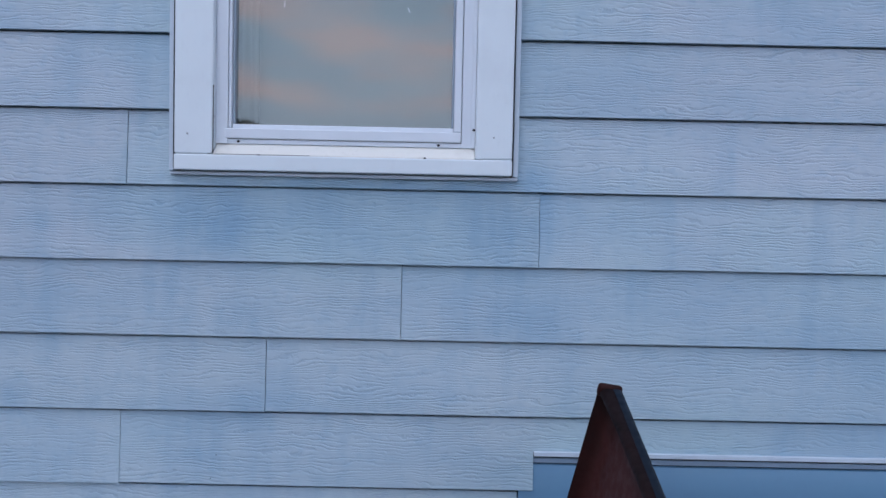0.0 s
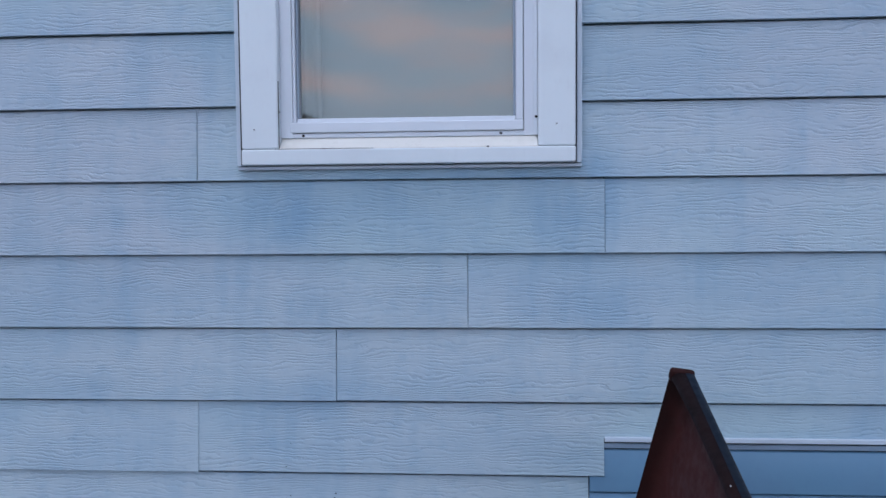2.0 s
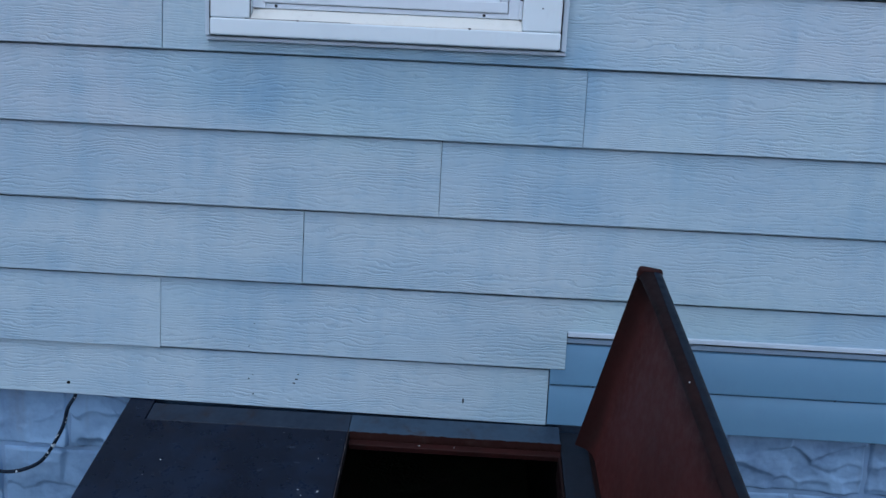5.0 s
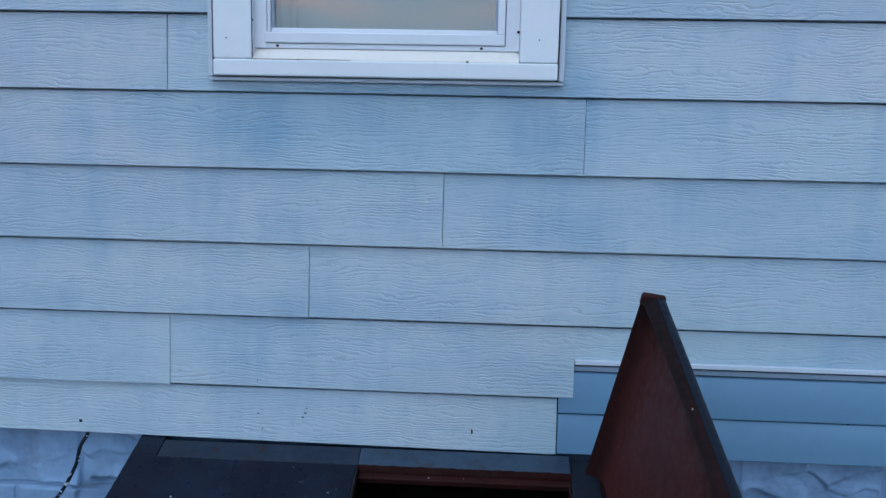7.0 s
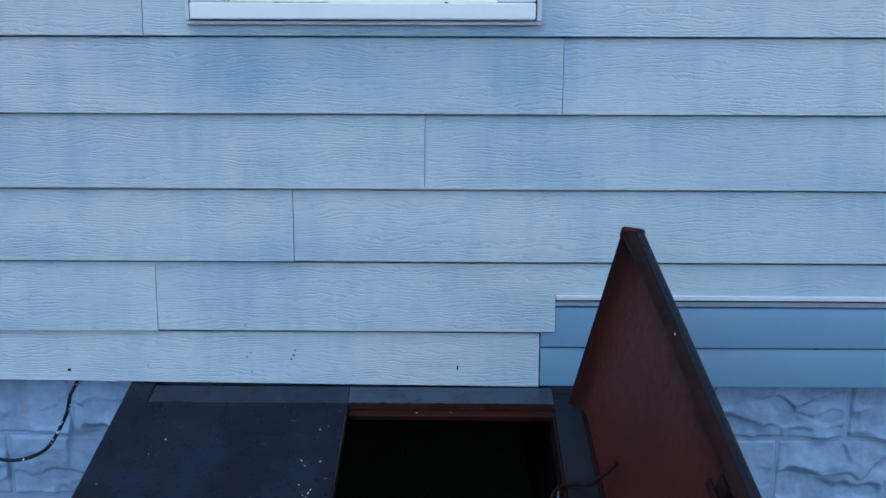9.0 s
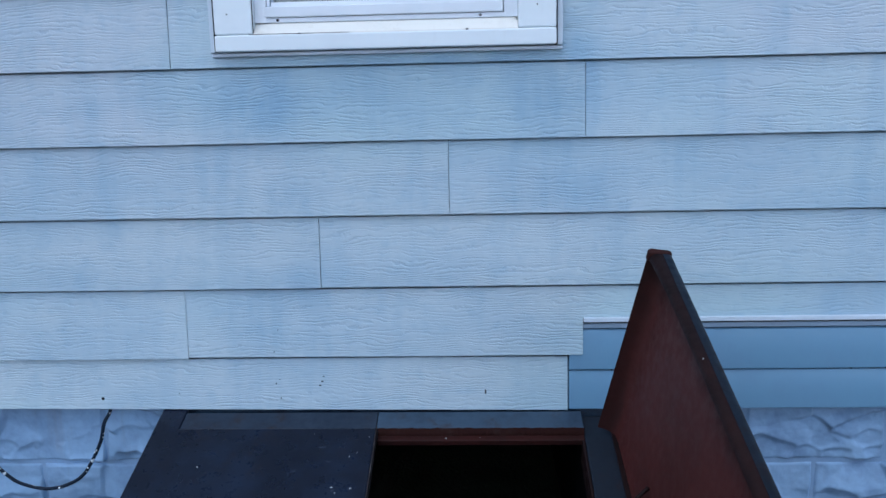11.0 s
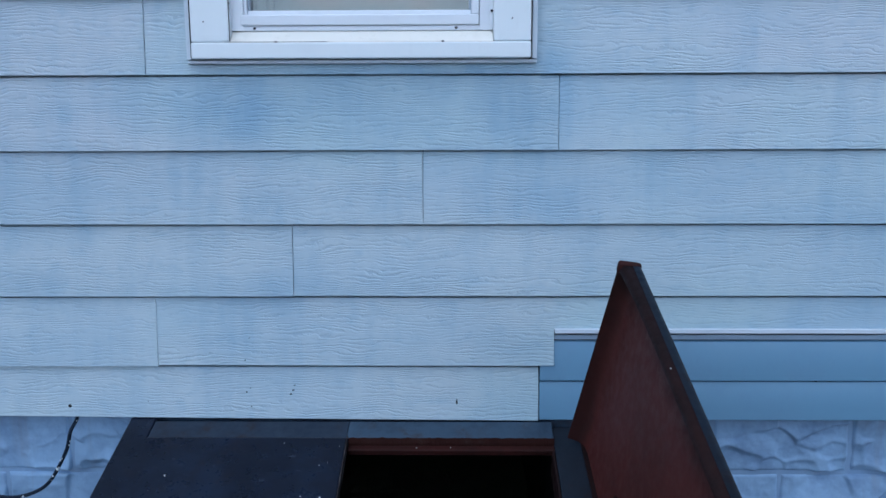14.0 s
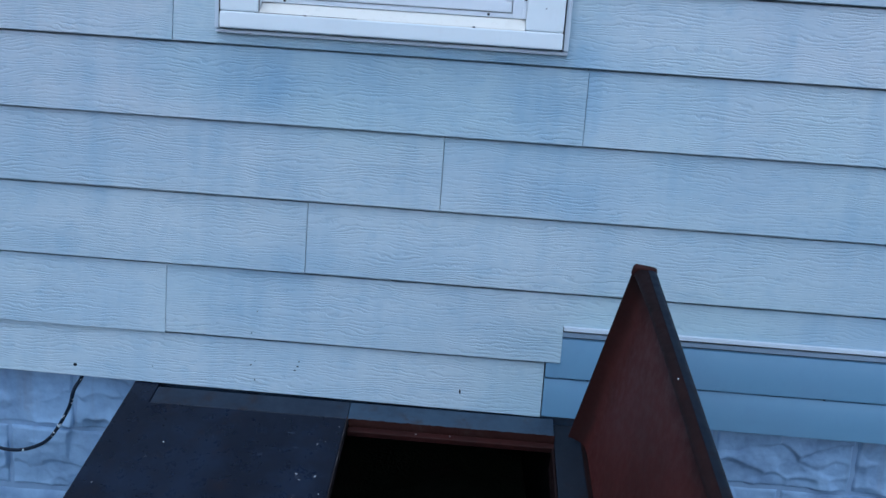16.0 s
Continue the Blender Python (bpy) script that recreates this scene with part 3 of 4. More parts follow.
def build_bulkhead():
    b = thing("cellar_bulkhead", "sloping steel cellar bulkhead, one black leaf shut, one red leaf open", "cellar door")
    xl, xr = -0.838, 0.470
    # local x runs towards -x, so a point at world x has local -x
    def slab(name, x0, x1, v0, v1, n0, n1, mtl, label="", bev=0.002, parent=b):
        return part(name, rbox(-x1, -x0, v0, v1, n0, n1, bev), mtl, parent, label, m=slope_pose(0, 0, 0) if parent is b else None)

    slab("header", -0.2155, 0.364, 0.005, 0.0735, -0.030, 0.0105, M_HEAD, "weathered blue-grey header plate with rust edge")
    slab("header", xl + 0.060, -0.2165, 0.005, 0.0735, -0.030, 0.0105, M_DULL, "dull dark header plate above the shut leaf")
    part("flashing", rbox(xl + 0.02, 0.44, 0.0245, 0.034, 0.690, 0.758, 0.001), M_HEAD, b, "blue-grey flashing tucked up behind the siding")
    slab("header_lip", -0.2125, 0.366, 0.0775, 0.098, -0.032, -0.014, M_CAP, "stained lip under the header")
    # flaking rust along the header's folded front
    crust = bmesh.new()
    rnd = random.Random(21)
    cols = []
    for i in range(141):
        px = -0.366 + 0.5785 * i / 140
        ragged = 0.0105 + 0.004 * noise.noise((px * 38, 2.0, 0.0)) + rnd.uniform(-0.0012, 0.0012)
        cols.append([crust.verts.new((px, 0.0737, -0.031)), crust.verts.new((px, 0.0775 + rnd.uniform(0, 0.0012), -0.030)), crust.verts.new((px, 0.0768 + rnd.uniform(0, 0.0014), -0.006)), crust.verts.new((px, 0.0737, ragged))])
    for c0, c1 in zip(cols, cols[1:]):
        for j in range(4):
            crust.faces.new((c0[j], c0[(j + 1) % 4], c1[(j + 1) % 4], c1[j]))
    crust.faces.new(cols[0][::-1])
    crust.faces.new(cols[-1])
    bmesh.ops.recalc_face_normals(crust, faces=crust.faces)
    part("rust_edge", crust, M_RUST, b, "flaking red-brown rust along the header", m=slope_pose(0, 0, 0))
    slab("side_rail", 0.366, 0.476, 0.005, LEN, -0.090, -0.008, M_RAIL, "blue-grey rail below the open leaf")
    slab("side_rail", xl + 0.01, -0.78, 0.072, LEN, -0.060, -0.024, M_HEAD)
    slab("rail_lip", 0.358, 0.3655, 0.100, LEN, -0.090, -0.012, M_LIP, "rusty inner lip of the rail")
    slab("foot_plate", xl, xr, LEN, LEN + 0.05, -0.06, -0.01, M_HEAD)
    # triangular side panels that stand on the ground
    for x0, x1 in ((xl + 0.004, xl + 0.016), (0.478, 0.490)):
        foot = TOP + ALONG * (LEN + 0.04)
        bm = extrude([(0.06, 0.0), (0.06, TOP.z - 0.045), (foot.y, foot.z - 0.045), (foot.y, 0.0)], x0, x1)
        part("side_panel", bm, M_BLACK, b)
    # closed leaf: a pan with turned-down edges
    pan = bmesh.new()
    outline = ((0.217, 0.074), (0.779, 0.074), (0.779, -0.012), (0.853, -0.012), (0.853, LEN + 0.02), (0.217, LEN + 0.02))
    low, high = ([pan.verts.new((px, pv, pn)) for px, pv in outline] for pn in (-0.012, 0.012))
    pan.faces.new(low[::-1])
    pan.faces.new(high)
    for q in range(6):
        pan.faces.new((low[q], low[(q + 1) % 6], high[(q + 1) % 6], high[q]))
    bmesh.ops.recalc_face_normals(pan, faces=pan.faces)
    rounded(pan, 0.004)
    leaf = part("closed_leaf", pan, M_BLACK, b, "shut black steel leaf with scuffs and paint specks", m=slope_pose(0, 0, 0))
    part("side_flange", rbox(0.844, 0.853, 0.010, LEN + 0.02, -0.060, -0.0125, 0.002), M_BLACK, leaf)
    part("edge_strip", rbox(0.2142, 0.2165, 0.066, LEN + 0.02, -0.020, 0.0130, 0.0008), M_WORN, leaf, "thin rusty meeting edge")
    speck = mesh_of("paint_speck", rbox(-0.004, 0.004, -0.003, 0.003, 0, 0.0012, 0.0004), M_SPECK)
    def flake(seed, name="paint_speck", mtl=M_SPECK):
        rnd = random.Random(seed)
        bm = bmesh.new()
        ring = [(0.004 * rnd.uniform(0.35, 1.0) * math.cos(a * 0.785), 0.004 * rnd.uniform(0.35, 1.0) * math.sin(a * 0.785)) for a in range(8)]
        lo, hi = ([bm.verts.new((px, pv, pn)) for px, pv in ring] for pn in (0.0, 0.0008))
        bm.faces.new(lo[::-1])
        bm.faces.new(hi)
        for q in range(8):
            bm.faces.new((lo[q], lo[(q + 1) % 8], hi[(q + 1) % 8], hi[q]))
        return mesh_of(name, bm, mtl)

    flakes = [flake(k) for k in range(5)]
    scuffs = [flake(k, "scuff", M_SCUFF) for k in (11, 12, 13)]
    for k, (sx, sv, sc) in enumerate(((0.682, 0.225, 0.9), (0.709, 0.281, 0.4), (0.805, 0.384, 0.6), (0.387, 0.098, 0.35), (0.277, 0.185, 0.75), (0.257, 0.172, 0.45), (0.231, 0.111, 0.4), (0.309, 0.298, 0.9), (0.298, 0.317, 0.8), (0.259, 0.301, 1.1), (0.302, 0.381, 0.7), (0.287, 0.415, 1), (0.275, 0.408, 1.2), (0.271, 0.397, 0.8), (0.279, 0.422, 0.9), (0.24, 0.359, 0.6), (0.303, 0.426, 0.7))):
        ob = new("paint_speck", flakes[k % 5])
        ob.parent = leaf
        ob.matrix_basis = Matrix.Translation((sx, sv, 0.0118)) @ Matrix.Rotation(sx * 40, 4, "Z") @ Matrix.Diagonal((sc, sc * 0.55, 1, 1))
    # rubbed patches where the black paint has gone dull
    for k, (sx, sv, sc, st) in enumerate(((0.290, 0.405, 3.2, 1.4), (0.272, 0.425, 2.6, 1.0), (0.305, 0.308, 2.0, 2.4), (0.262, 0.302, 2.2, 1.0), (0.300, 0.370, 1.6, 1.8), (0.355, 0.150, 4.0, 0.8), (0.420, 0.240, 3.5, 0.7), (0.330, 0.205, 3.0, 0.6), (0.560, 0.190, 3.0, 0.6))):
        ob = new("scuff", scuffs[k % 3])
        ob.parent = leaf
        ob.matrix_basis = Matrix.Translation((sx, sv, 0.0116)) @ Matrix.Rotation(sx * 9, 4, "Z") @ Matrix.Diagonal((sc, sc * 0.5 * st, 0.6, 1))
    for sx, sv, sc in ((0.02, 0.088, 0.5), (-0.075, 0.085, 0.3)):
        ob = new("paint_speck", speck)
        ob.parent = b
        ob.matrix_basis = slope_pose(-sx, sv, -0.0142) @ Matrix.Diagonal((sc, sc * 0.7, 1, 1))
    # open leaf: hinged along the rail, thrown back past upright
    th = radians(OPEN_ANGLE)
    across = Vector((-math.cos(th), 0, 0)) + UP * math.sin(th)
    out = Vector((math.sin(th), 0, 0)) + UP * math.cos(th)
    m = Matrix.Identity(4)
    m.col[0][:3], m.col[1][:3], m.col[2][:3] = across, ALONG, out
    m.col[3][:3] = Vector((HINGE_X, 0, 0)) + TOP + ALONG * LEAF_TOP
    m = Matrix.Translation(m.translation) @ Matrix.Rotation(radians(LEAF_SKEW), 4, "Z") @ Matrix.Translation(-m.translation) @ m
    W, T, L = LEAF_W, LEAF_T, LEN - LEAF_TOP + 0.02
    # pan: flat sheet that curves up into the top flange
    side = [(0.0, -0.008), (0.0, -T), (0.0025, -T - 0.001), (0.005, -T + 0.003), (0.008, -T + 0.014), (0.013, -T + 0.027), (0.021, -T + 0.037), (0.033, -T + 0.044), (0.045, -0.0078), (0.052, -0.0068), (0.060, -0.0062), (0.070, -0.006),
            (0.4, -0.006), (L, -0.006), (L, 0.0), (0.006, 0.0)]
    bm = bmesh.new()
    rings = [[bm.verts.new((u, v, n)) for v, n in side] for u in (0.003, W * 0.33, W * 0.66, W - 0.008)]
    for r0, r1 in zip(rings, rings[1:]):
        for q in range(len(side)):
            bm.faces.new((r0[q], r0[(q + 1) % len(side)], r1[(q + 1) % len(side)], r1[q]))
    bm.faces.new(rings[0][::-1])
    bm.faces.new(rings[-1])
    bmesh.ops.recalc_face_normals(bm, faces=bm.faces)
    skin = part("open_leaf", bm, M_RED, b, "open leaf, oxide red inside, darker towards its edges", True, m)
    skin.data.set_sharp_from_angle(angle=radians(50))

    def strip(name, rows, mtl, label):
        """Outlines (across, out of the leaf) at several places down its length, joined."""
        bm = bmesh.new()
        rings = [[bm.verts.new((px, v, pz)) for px, pz in prof] for v, prof in rows]
        for r0, r1 in zip(rings, rings[1:]):
            for q in range(len(r0)):
                bm.faces.new((r0[q], r0[(q + 1) % len(r0)], r1[(q + 1) % len(r0)], r1[q]))
        bm.faces.new(rings[0][::-1])
        bm.faces.new(rings[-1])
        bmesh.ops.recalc_face_normals(bm, faces=bm.faces)
        ob = part(name, bm, mtl, skin, label, True)
        ob.data.set_sharp_from_angle(angle=radians(50))

    def lip(d):
        return [(W - 0.0010, -0.0232), (W - 0.002, -T * d + 0.014), (W - 0.004, -T * d + 0.008), (W - 0.009, -T * d + 0.003), (W - 0.016, -T * d), (W - 0.022, -T * d + 0.001), (W - 0.015, -T * d + 0.006), (W - 0.007, -T * d + 0.010), (W - 0.006, -0.0242)]

    flat = [(W - 0.008, 0.0), (W - 0.003, -0.001), (W, -0.005), (W + 0.0005, -0.013), (W, -0.023), (W - 0.006, -0.024), (W - 0.008, -0.006)]
    # free edge: flat blue-grey outer half, rounded brown inner half
    strip("free_edge", [(-0.002, flat), (L, flat)], M_EDGE, "dark free edge catching skylight")
    strip("edge_lip", [(-0.001, lip(1.0)), (0.05, lip(0.92)), (0.16, lip(0.80)), (0.40, lip(0.73)), (L, lip(0.71))], M_LIP, "rounded brown inner lip")
    part("edge_cap", rounded(boxes((W - 0.028, W + 0.0045, -0.006, 0.014, -T - 0.004, 0.002)), 0.0085, 4), M_CAP, skin, "reddish folded end cap", True)
    part("hinge_flange", rbox(-0.004, 0.0, 0.0, L, -0.018, 0.0, 0.0015), M_LIP, skin)
    # catch near the free edge, and the bent prop rod
    catch = part("catch", rbox(W - 0.115, W - 0.045, 0.760, 0.800, -0.028, -0.0065, 0.006), M_LIP, skin, "dark rusty catch plate")
    part("bolt", rbox(W - 0.090, W - 0.072, 0.745, 0.815, -0.036, -0.0285, 0.003), M_LIP, catch)

    def on_leaf(u, v, n):
        return m @ Vector((u, v, n))

    def on_slope(x, v, n):
        return Vector((x, 0, 0)) + TOP + ALONG * v + UP * n

    rod = smooth_path([on_slope(0.322, 0.47, -0.05), on_slope(0.322, 0.41, -0.012), on_slope(0.338, 0.380, 0.002), on_slope(0.374, 0.364, 0.004), on_leaf(0.027, 0.325, -0.052), on_leaf(0.070, 0.352, -0.050),
                       on_leaf(0.095, 0.355, -0.040), on_leaf(0.120, 0.335, -0.010)], 6)
    part("prop_rod", tube(rod, 0.0050), M_LIP, b, "bent rusty prop rod", True)
    part("dab", rbox(W - 0.0030, W - 0.0008, 0.4290, 0.4315, -0.0352, -0.033, 0.0003), M_SPECK, skin)
    for hv in (0.30, 1.25):
        part("hinge", tube([Vector((-0.002, hv, 0.006)), Vector((-0.002, hv + 0.09, 0.006))], 0.008, 10), M_HEAD, skin)
    return b


build_bulkhead()

# ---- cable ----
cable_pts = smooth_path([(-1.016, 0.030, 0.752), (-1.016, 0.020, 0.728), (-1.026, -0.004, 0.700), (-1.045, -0.002, 0.638), (-1.099, -0.004, 0.546), (-1.155, -0.004, 0.508), (-1.218, -0.004, 0.494),
                         (-1.278, -0.004, 0.504), (-1.327, -0.004, 0.528), (-1.388, -0.003, 0.592), (-1.425, 0.0, 0.665), (-1.440, 0.02, 0.745)], 6)
cable_pts = [p + Vector((-0.005, 0, 0)) for p in cable_pts]
cable = part("cable", tube(cable_pts, 0.0054, 8), M_CABLE, None, "", True)
tagged(cable, "black cable looped below the siding, flecked with paint", "cable")


# ---- wall pieces: siding boards, patch panels, blocks ----
P = 0.2035


def board_profile(z0, z1, lip=0.0, thick=0.012):
    """Lap board from its butt at z0 up under the next one at z1."""
    g = 0.0044 if z1 > 1.4 else 0.0058 if z1 > 1.2 else 0.0076
    return [(lip + 0.0015, z0), (lip, z0 + 0.0015), (lip + 0.0005, z0 + 0.006), (lip + 0.0125, z1 - g), (lip + 0.0340, z1 - g - 0.001), (lip + 0.0340, z1 + 0.012),
            (lip + 0.0370, z1 + 0.012), (lip + 0.0215, z0 + 0.004), (lip + 0.0105, z0 + 0.003), (lip + 0.0105, z0)]


def add_board(x0, x1, z0, z1, lip=0.0, label=""):
    steps = max(2, int((x1 - x0) / 0.12))
    ob = part("siding_board", extrude(board_profile(z0, z1, lip), x0, x1, steps, 0.0012), M_SIDING, wall, label)
    return ob


ZL = [0.7345, 0.899, 1.103, 1.3065, 1.510, 1.7135, 1.917, 2.1205, 2.324, 2.5275, 2.731, 2.9345, 3.138]
while ZL[-1] < 5.2:
    ZL.append(ZL[-1] + P)
WL, WR = -0.6285, 0.3045               # outer edges of the window trim
GAP = 0.0008
for k, (z0, z1) in enumerate(zip(ZL, ZL[1:])):
    if k == 0:
        spans = [(HX0, -2.1), (-2.1, 0.327)]
    elif k == 1:
        spans = [(HX0, -0.763)]
    elif k == 2:
        spans = [(HX0, -0.366), (-0.366, HX1)]
    elif k == 3:
        spans = [(HX0, 0.0), (0.0, HX1)]
    elif k == 4:
        spans = [(HX0, 0.370), (0.370, HX1)]
    elif k == 5:
        spans = [(HX0, -0.746), (-0.746, WL), (WR, HX1)]
    elif z0 < 3.0:
        spans = [(HX0, WL), (WR, HX1)]
    else:
        c = -1.9 + 1.37 * (k * 0.61 % 1.0) * 2
        spans = [(HX0, c), (c, HX1)]
    if k == 5:
        # one board, cut out round the window's foot
        bm = extrude(board_profile(z0, z1), spans[1][0] + GAP, WL, 2, 0.0012)
        for more in (extrude([(0.0015, z0), (0.0, z0 + 0.0015), (0.0010, 1.742), (0.0225, 1.742), (0.0215, z0 + 0.004), (0.0105, z0)], WL, WR, 8, 0.0012), extrude(board_profile(z0, z1), WR, HX1, 28, 0.0012)):
            me3 = bpy.data.meshes.new("piece")
            more.to_mesh(me3)
            more.free()
            bm.from_mesh(me3)
            bpy.data.meshes.remove(me3)
        part("siding_board", bm, M_SIDING, wall, "wood-grain board cut out below the window")
        spans = spans[:1]
    for i, (a, b) in enumerate(spans):
        sag = 0.0032 if k == 1 else 0.0014 if k == 2 and i == 0 else 0.0
        add_board(a + (GAP if i else 0), b - (GAP if i < len(spans) - 1 or k == 5 else 0), z0 - sag, z1, -0.0020 * (i % 2 == 0))
    if k == 0:
        for ob in wall.children:
            for v in ob.data.vertices:
                f = 1.0 - (v.co.z - z0) / (z1 - z0)
                if 0.0 < f < 1.1:
                    v.co.z += 0.0068 * (0.30 - v.co.x) * min(1.0, f)
# the notched board over the vinyl patch
bm = extrude(board_profile(ZL[1], ZL[2]), -0.763 + GAP, 0.369, 10, 0.0012)
bm2 = extrude([(0.0075, 1.004), (0.0070, 1.010), (0.0125, ZL[2] - 0.0068), (0.0340, ZL[2] - 0.0080), (0.0340, ZL[2] + 0.012), (0.0370, ZL[2] + 0.012), (0.0225, 1.004)], 0.369, HX1, 20, 0.0012)
me2 = bpy.data.meshes.new("notch")
bm2.to_mesh(me2)
bm2.free()
bm.from_mesh(me2)
bpy.data.meshes.remove(me2)
part("siding_board", bm, M_SIDING, wall, "wood-grain board notched round the vinyl patch")

# vinyl patch with its white channel
patch = thing("vinyl_patch", "two smooth blue vinyl panels patched in below white channel trim", "siding", "structure")
part("channel_trim", extrude([(-0.002, 0.9950), (-0.0035, 0.9962), (-0.0035, 1.0062), (-0.001, 1.0078), (0.0065, 1.0078), (0.0065, 0.9960)], 0.3705, HX1), M_PALE, patch, "thin white channel trim")
# the back's near-black colour paints in the shade below the trim
part("channel_back", boxes((0.3705, HX1, 0.021, 0.0235, 0.968, 0.9965)), M_HOLE, patch, "back of the channel, coloured near black for the trim's shade")
part("channel_lip", rbox(0.3705, HX1, 0.0110, 0.0205, 0.9738, 0.9872, 0.0015), M_STRIP, patch, "lower lip of the channel")


def vinyl(x0, z0, z1):
    prof = [(0.0065, z0), (0.0040, z0 + 0.002), (0.0037, z0 + 0.005), (0.0042, z0 + 0.016), (0.0036, z0 + 0.034), (0.0044, z0 + 0.060), (0.0068, z0 + 0.084), (0.0105, z1 - 0.008), (0.0120, z1 - 0.0045), (0.0225, z1 - 0.002), (0.0225, z0)]
    ob = part("vinyl_panel", extrude(prof, x0, HX1, 24, 0.0010), M_VINYL, patch, "", True)
    ob.data.set_sharp_from_angle(angle=radians(30))


vinyl(0.3305, 0.8535, 0.972)
vinyl(0.3305, 0.7355, 0.853)

# nail holes, scratches
hole = mesh_of("nail_hole", disc(0.004, 0.006), M_HOLE)
first_board = [o for o in wall.children if o.name.startswith("siding_board")][1]
for px, pz, sx, sz in ((-1.029, 0.776, 1.3, 1.2), (-0.513, 0.818, 0.5, 0.6), (-0.502, 0.830, 0.35, 0.35), (-0.500, 0.775, 0.45, 0.6), (-0.385, 0.812, 0.9, 0.5), (-0.378, 0.824, 1.0, 0.45), (-0.374, 0.838, 0.7, 0.3),
                       (0.093, 0.790, 0.6, 1.9), (-1.37, 0.776, 0.6, 0.6), (-0.80, 0.79, 0.3, 0.3), (-0.512, 0.915, 0.4, 0.4), (-0.498, 0.98, 0.3, 0.3), (-0.405, 1.312, 0.9, 0.5)):
    ob = new("nail_hole", hole)
    ob.parent = first_board
    zr = (pz - ZL[0]) % P if pz > 0.9 else pz - ZL[0]
    depth = 0.0125 * min(1.0, zr / 0.165) if pz < 0.9 else 0.002
    ob.matrix_basis = Matrix.Translation((px, depth - 0.0016, pz)) @ Matrix.Diagonal((sx, 1, sz, 1))
for px, pz in ((0.452, 0.853), (1.117, 0.853)):
    ob = new("nail_hole", hole)
    ob.parent = patch
    ob.matrix_basis = Matrix.Translation((px, 0.0075, pz)) @ Matrix.Diagonal((0.8, 1, 0.8, 1))


# rock-face blocks
def block_mesh(x0, x1, z0, z1, seed, fine=0.0055):
    """A rock-faced block: a swelling face with bowl-shaped chips broken out of it."""
    rnd = random.Random(seed)
    bm = bmesh.new()
    nx, nz = max(6, int((x1 - x0) / fine)), max(4, int((z1 - z0) / fine))
    planes = []
    for _ in range(int(3 + (x1 - x0) * 9)):
        a, g = rnd.uniform(0, 6.283), rnd.uniform(0.05, 0.30)
        planes.append((rnd.uniform(x0, x1), z0 + (z1 - z0) * rnd.uniform(0.0, 1.0), rnd.uniform(0.008, 0.021), g * math.cos(a) * 0.6, -abs(g * math.sin(a)) if rnd.random() < 0.75 else abs(g * math.sin(a))))
    chips = [(rnd.uniform(x0, x1), z0 + (z1 - z0) * rnd.uniform(0.0, 0.55) ** 1.3, rnd.uniform(0.0, 0.009), rnd.uniform(6.0, 16.0)) for _ in range(int(4 + (x1 - x0) * 16))]
    grid = []
    for i in range(nx + 1):
        col = []
        for j in range(nz + 1):
            u, v = i / nx, j / nz
            x, z = x0 + (x1 - x0) * u, z0 + (z1 - z0) * v
            edge = min(u * (x1 - x0), (1 - u) * (x1 - x0), v * (z1 - z0), (1 - v) * (z1 - z0))
            rim = min(1.0, edge / (0.004 + 0.007 * (0.5 + 0.5 * noise.noise((x * 9, seed + 4.0, z * 9)))))
            rim = rim * rim * (3 - 2 * rim)
            wx = x + 0.016 * noise.noise((x * 18, seed, z * 18))
            wz = z + 0.016 * noise.noise((x * 18, seed + 9.0, z * 18))
            top = wsum = 0.0
            for cx, cz, base, gx, gz in planes:
                w = math.exp(-420.0 * math.hypot(0.75 * (wx - cx), wz - cz))
                top += w * (base + gx * (wx - cx) + gz * (wz - cz))
                wsum += w
            h = min(0.030, top / wsum + 0.008 * (1 - v) - 0.003)
            for cx, cz, base, k in chips:
                h = min(h, base + k * (0.45 * (wx - cx) ** 2 + (wz - cz) ** 2))
            h = max(1.1 * h, 0.0100) + 0.0020 * noise.fractal(Vector((x * 26, seed, z * 30)), 0.9, 2.0, 4)
            col.append(bm.verts.new((x, 0.0605 - rim * h - 0.001, z)))
        grid.append(col)
    for i in range(nx):
        for j in range(nz):
            bm.faces.new((grid[i][j], grid[i + 1][j], grid[i + 1][j + 1], grid[i][j + 1]))
    rim_v = [g[0] for g in grid] + grid[-1][1:] + [g[-1] for g in grid[::-1]][1:] + grid[0][::-1][1:-1]
    backs = [bm.verts.new((v.co.x, 0.0625, v.co.z)) for v in rim_v]
    for i in range(len(rim_v)):
        k = (i + 1) % len(rim_v)
        bm.faces.new((rim_v[i], backs[i], backs[k], rim_v[k]))
    return bm


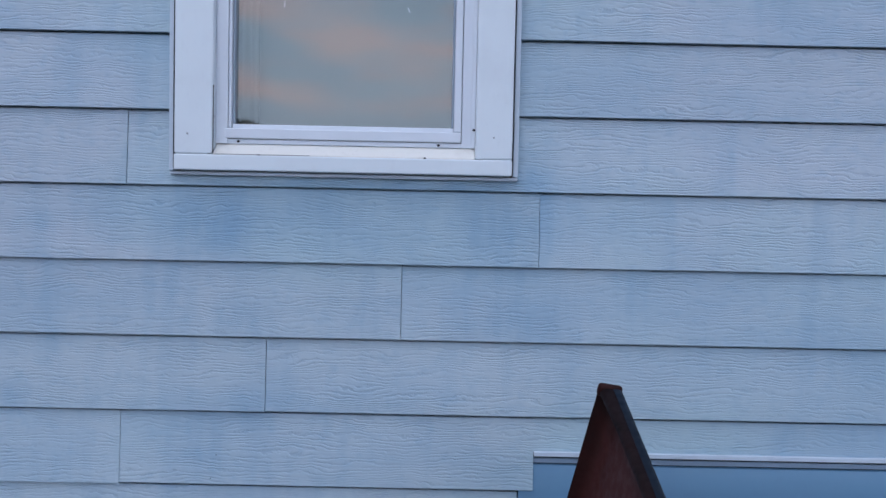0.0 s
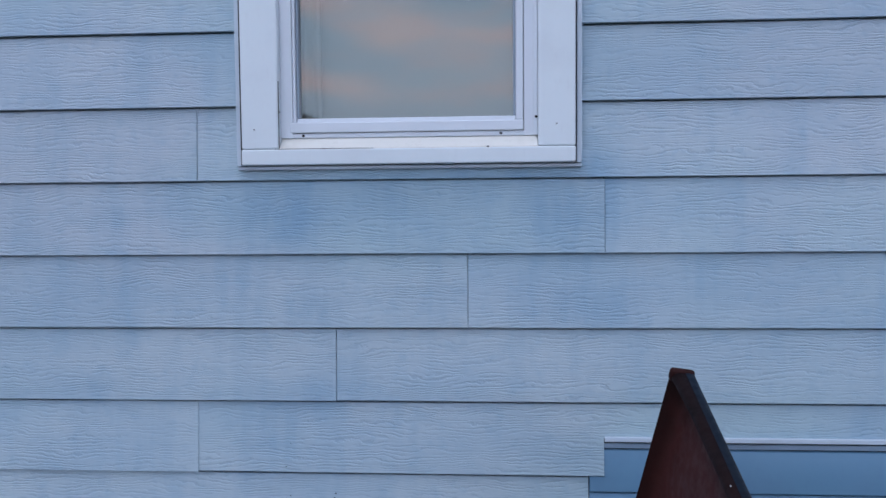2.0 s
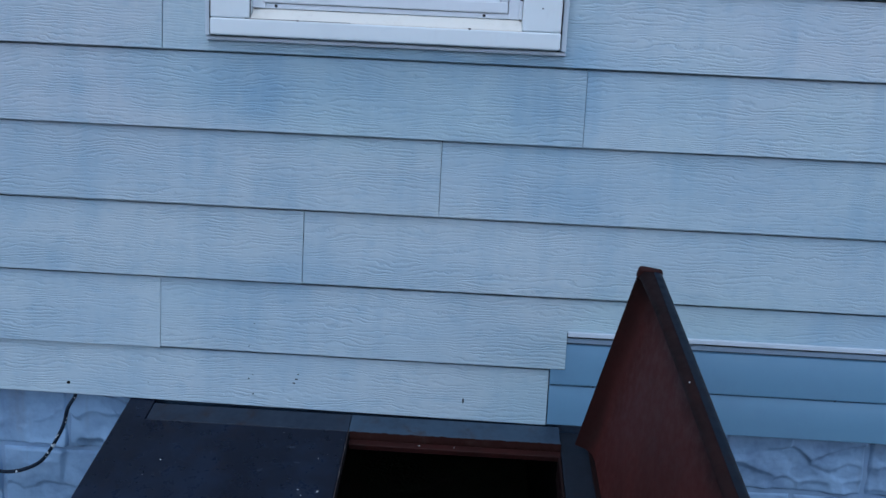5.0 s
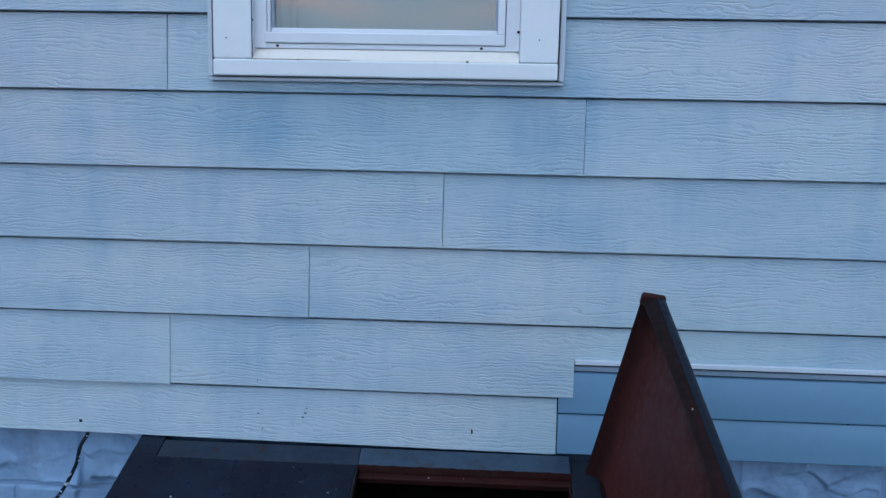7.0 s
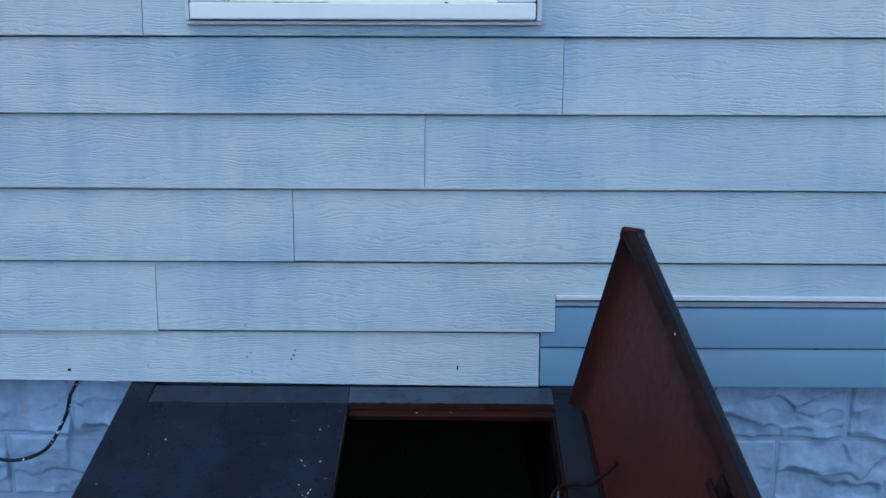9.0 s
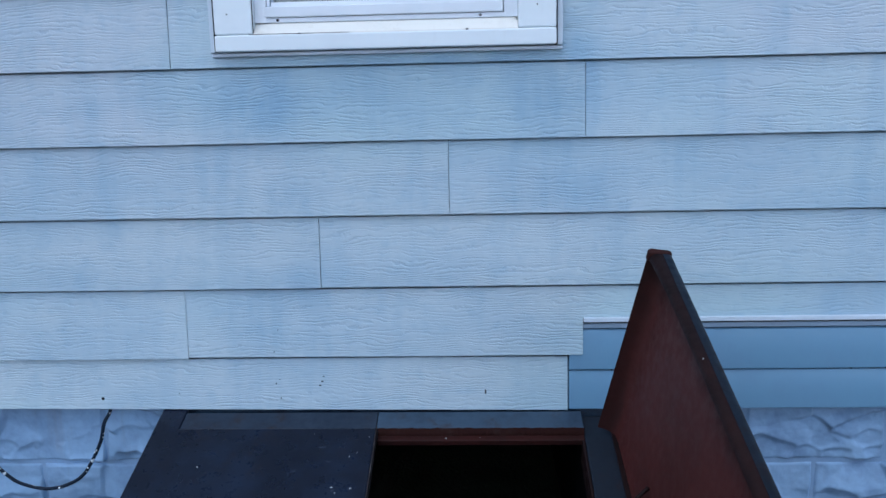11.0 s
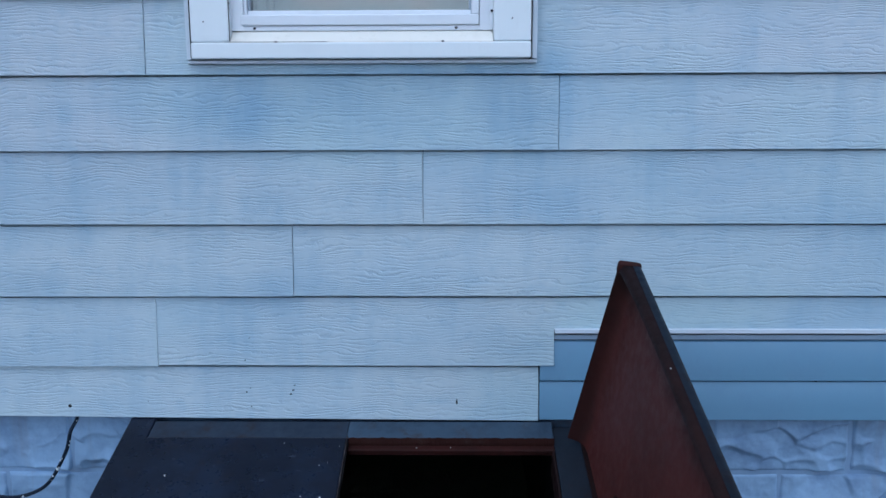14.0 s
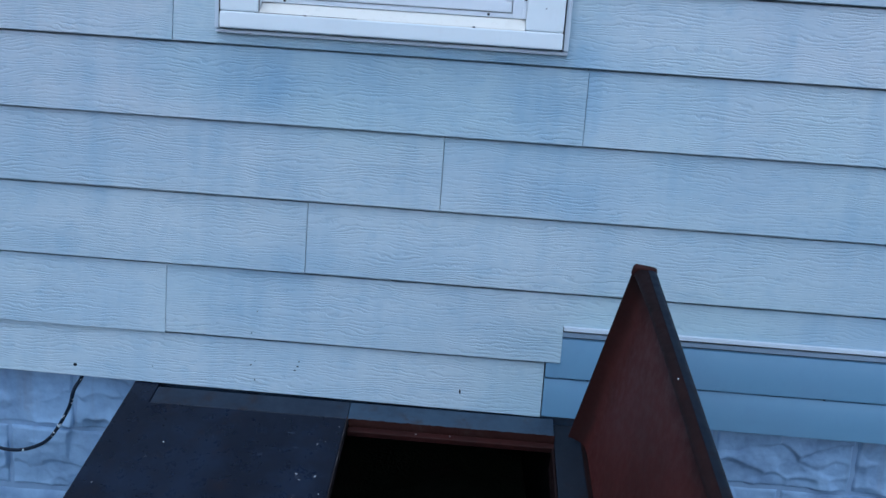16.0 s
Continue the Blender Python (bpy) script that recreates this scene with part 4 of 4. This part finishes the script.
J = 0.003
seed = 0
for z0, z1, joints in ((0.555, 0.757, (-1.429, -1.057, -0.80)), (0.353, 0.555, (-1.429, -1.259, -0.86)), (0.151, 0.353, (-2.25, -1.845, -1.44, -1.035, -0.86)), (0.0, 0.151, (-2.05, -1.64, -1.236, -0.86)),
                       (0.555, 0.757, (0.455, 0.845, 1.25, 1.655, 2.06, 2.465, 2.87, 3.275, 3.68)), (0.353, 0.555, (0.455, 0.65, 1.05, 1.455, 1.86, 2.265, 2.67, 3.075, 3.48, 3.88)), (0.151, 0.353, (0.455, 0.845, 1.25, 1.655, 2.06, 2.465, 2.87, 3.275, 3.68)), (0.0, 0.151, (0.455, 0.65, 1.05, 1.455, 1.86, 2.265, 2.67, 3.075, 3.48, 3.88)),
                       (0.555, 0.757, (-3.58, -3.42, -3.015, -2.61, -2.205)), (0.353, 0.555, (-3.58, -3.22, -2.815, -2.41, -2.205)), (0.151, 0.353, (-3.58, -3.42, -3.015, -2.61, -2.25)), (0.0, 0.151, (-3.58, -3.22, -2.815, -2.41, -2.05))):
    for a, b in zip(joints, joints[1:]):
        seed += 1
        part("block", block_mesh(a + J, b - J, z0 + J, z1 - J, seed, 0.0042 if -1.5 < a < 1.3 and z0 > 0.3 else 0.016), M_BLOCK, foundation, "", True)


# ---- trees far behind the camera, seen mirrored in the pane ----
def tree(name, at, height, spread, seed, label):
    rnd = random.Random(seed)
    t = thing(name, label, "tree", at=at)
    part("trunk", tube([(0, 0, 0), (0.05, 0.02, height * 0.3), (0.0, 0.1, height * 0.62), (0.06, 0.05, height * 0.92)], [0.16, 0.11, 0.05, 0.012], 9), M_BARK, t, "", True)
    for i in range(7):
        a = i * 2.4
        h = height * (0.34 + 0.07 * i)
        r = spread * (0.85 - 0.08 * i)
        part("limb", tube([(0, 0.03, h), (r * 0.5 * math.cos(a), r * 0.5 * math.sin(a), h + height * 0.08), (r * math.cos(a), r * math.sin(a), h + height * 0.13)], [0.06, 0.04, 0.012], 6), M_BARK, t)
    bm = bmesh.new()
    for i in range(6000):
        a, u = rnd.uniform(0, 6.283), rnd.random()
        zz = rnd.uniform(0.36, 1.0)
        r = spread * math.sqrt(u) * math.sqrt(max(0.0, 1.0 - ((zz - 0.66) / 0.345) ** 2)) * (0.75 + 0.4 * noise.noise((math.cos(a) * 2 + seed, math.sin(a) * 2, zz * 6)))
        c = Vector((r * math.cos(a), r * math.sin(a), zz * height))
        e = Euler((rnd.uniform(0, 6), rnd.uniform(0, 6), rnd.uniform(0, 6))).to_matrix()
        s = rnd.uniform(0.03, 0.075)
        bm.faces.new([bm.verts.new(c + e @ Vector(p) * s) for p in ((-1, 0, 0), (0, -0.6, 0.1), (1, 0, 0), (0, 0.6, 0.1))])
    tagged(part("crown", bm, M_LEAF, t), kind="stuff")


tree("tree", (-10.4, -40, 0), 6.45, 2.7, 3, "leafy tree far across the yard, dark against dusk")
tree("tree", (-0.1, -42, 0), 6.0, 1.3, 8, "small autumn tree far across the yard")
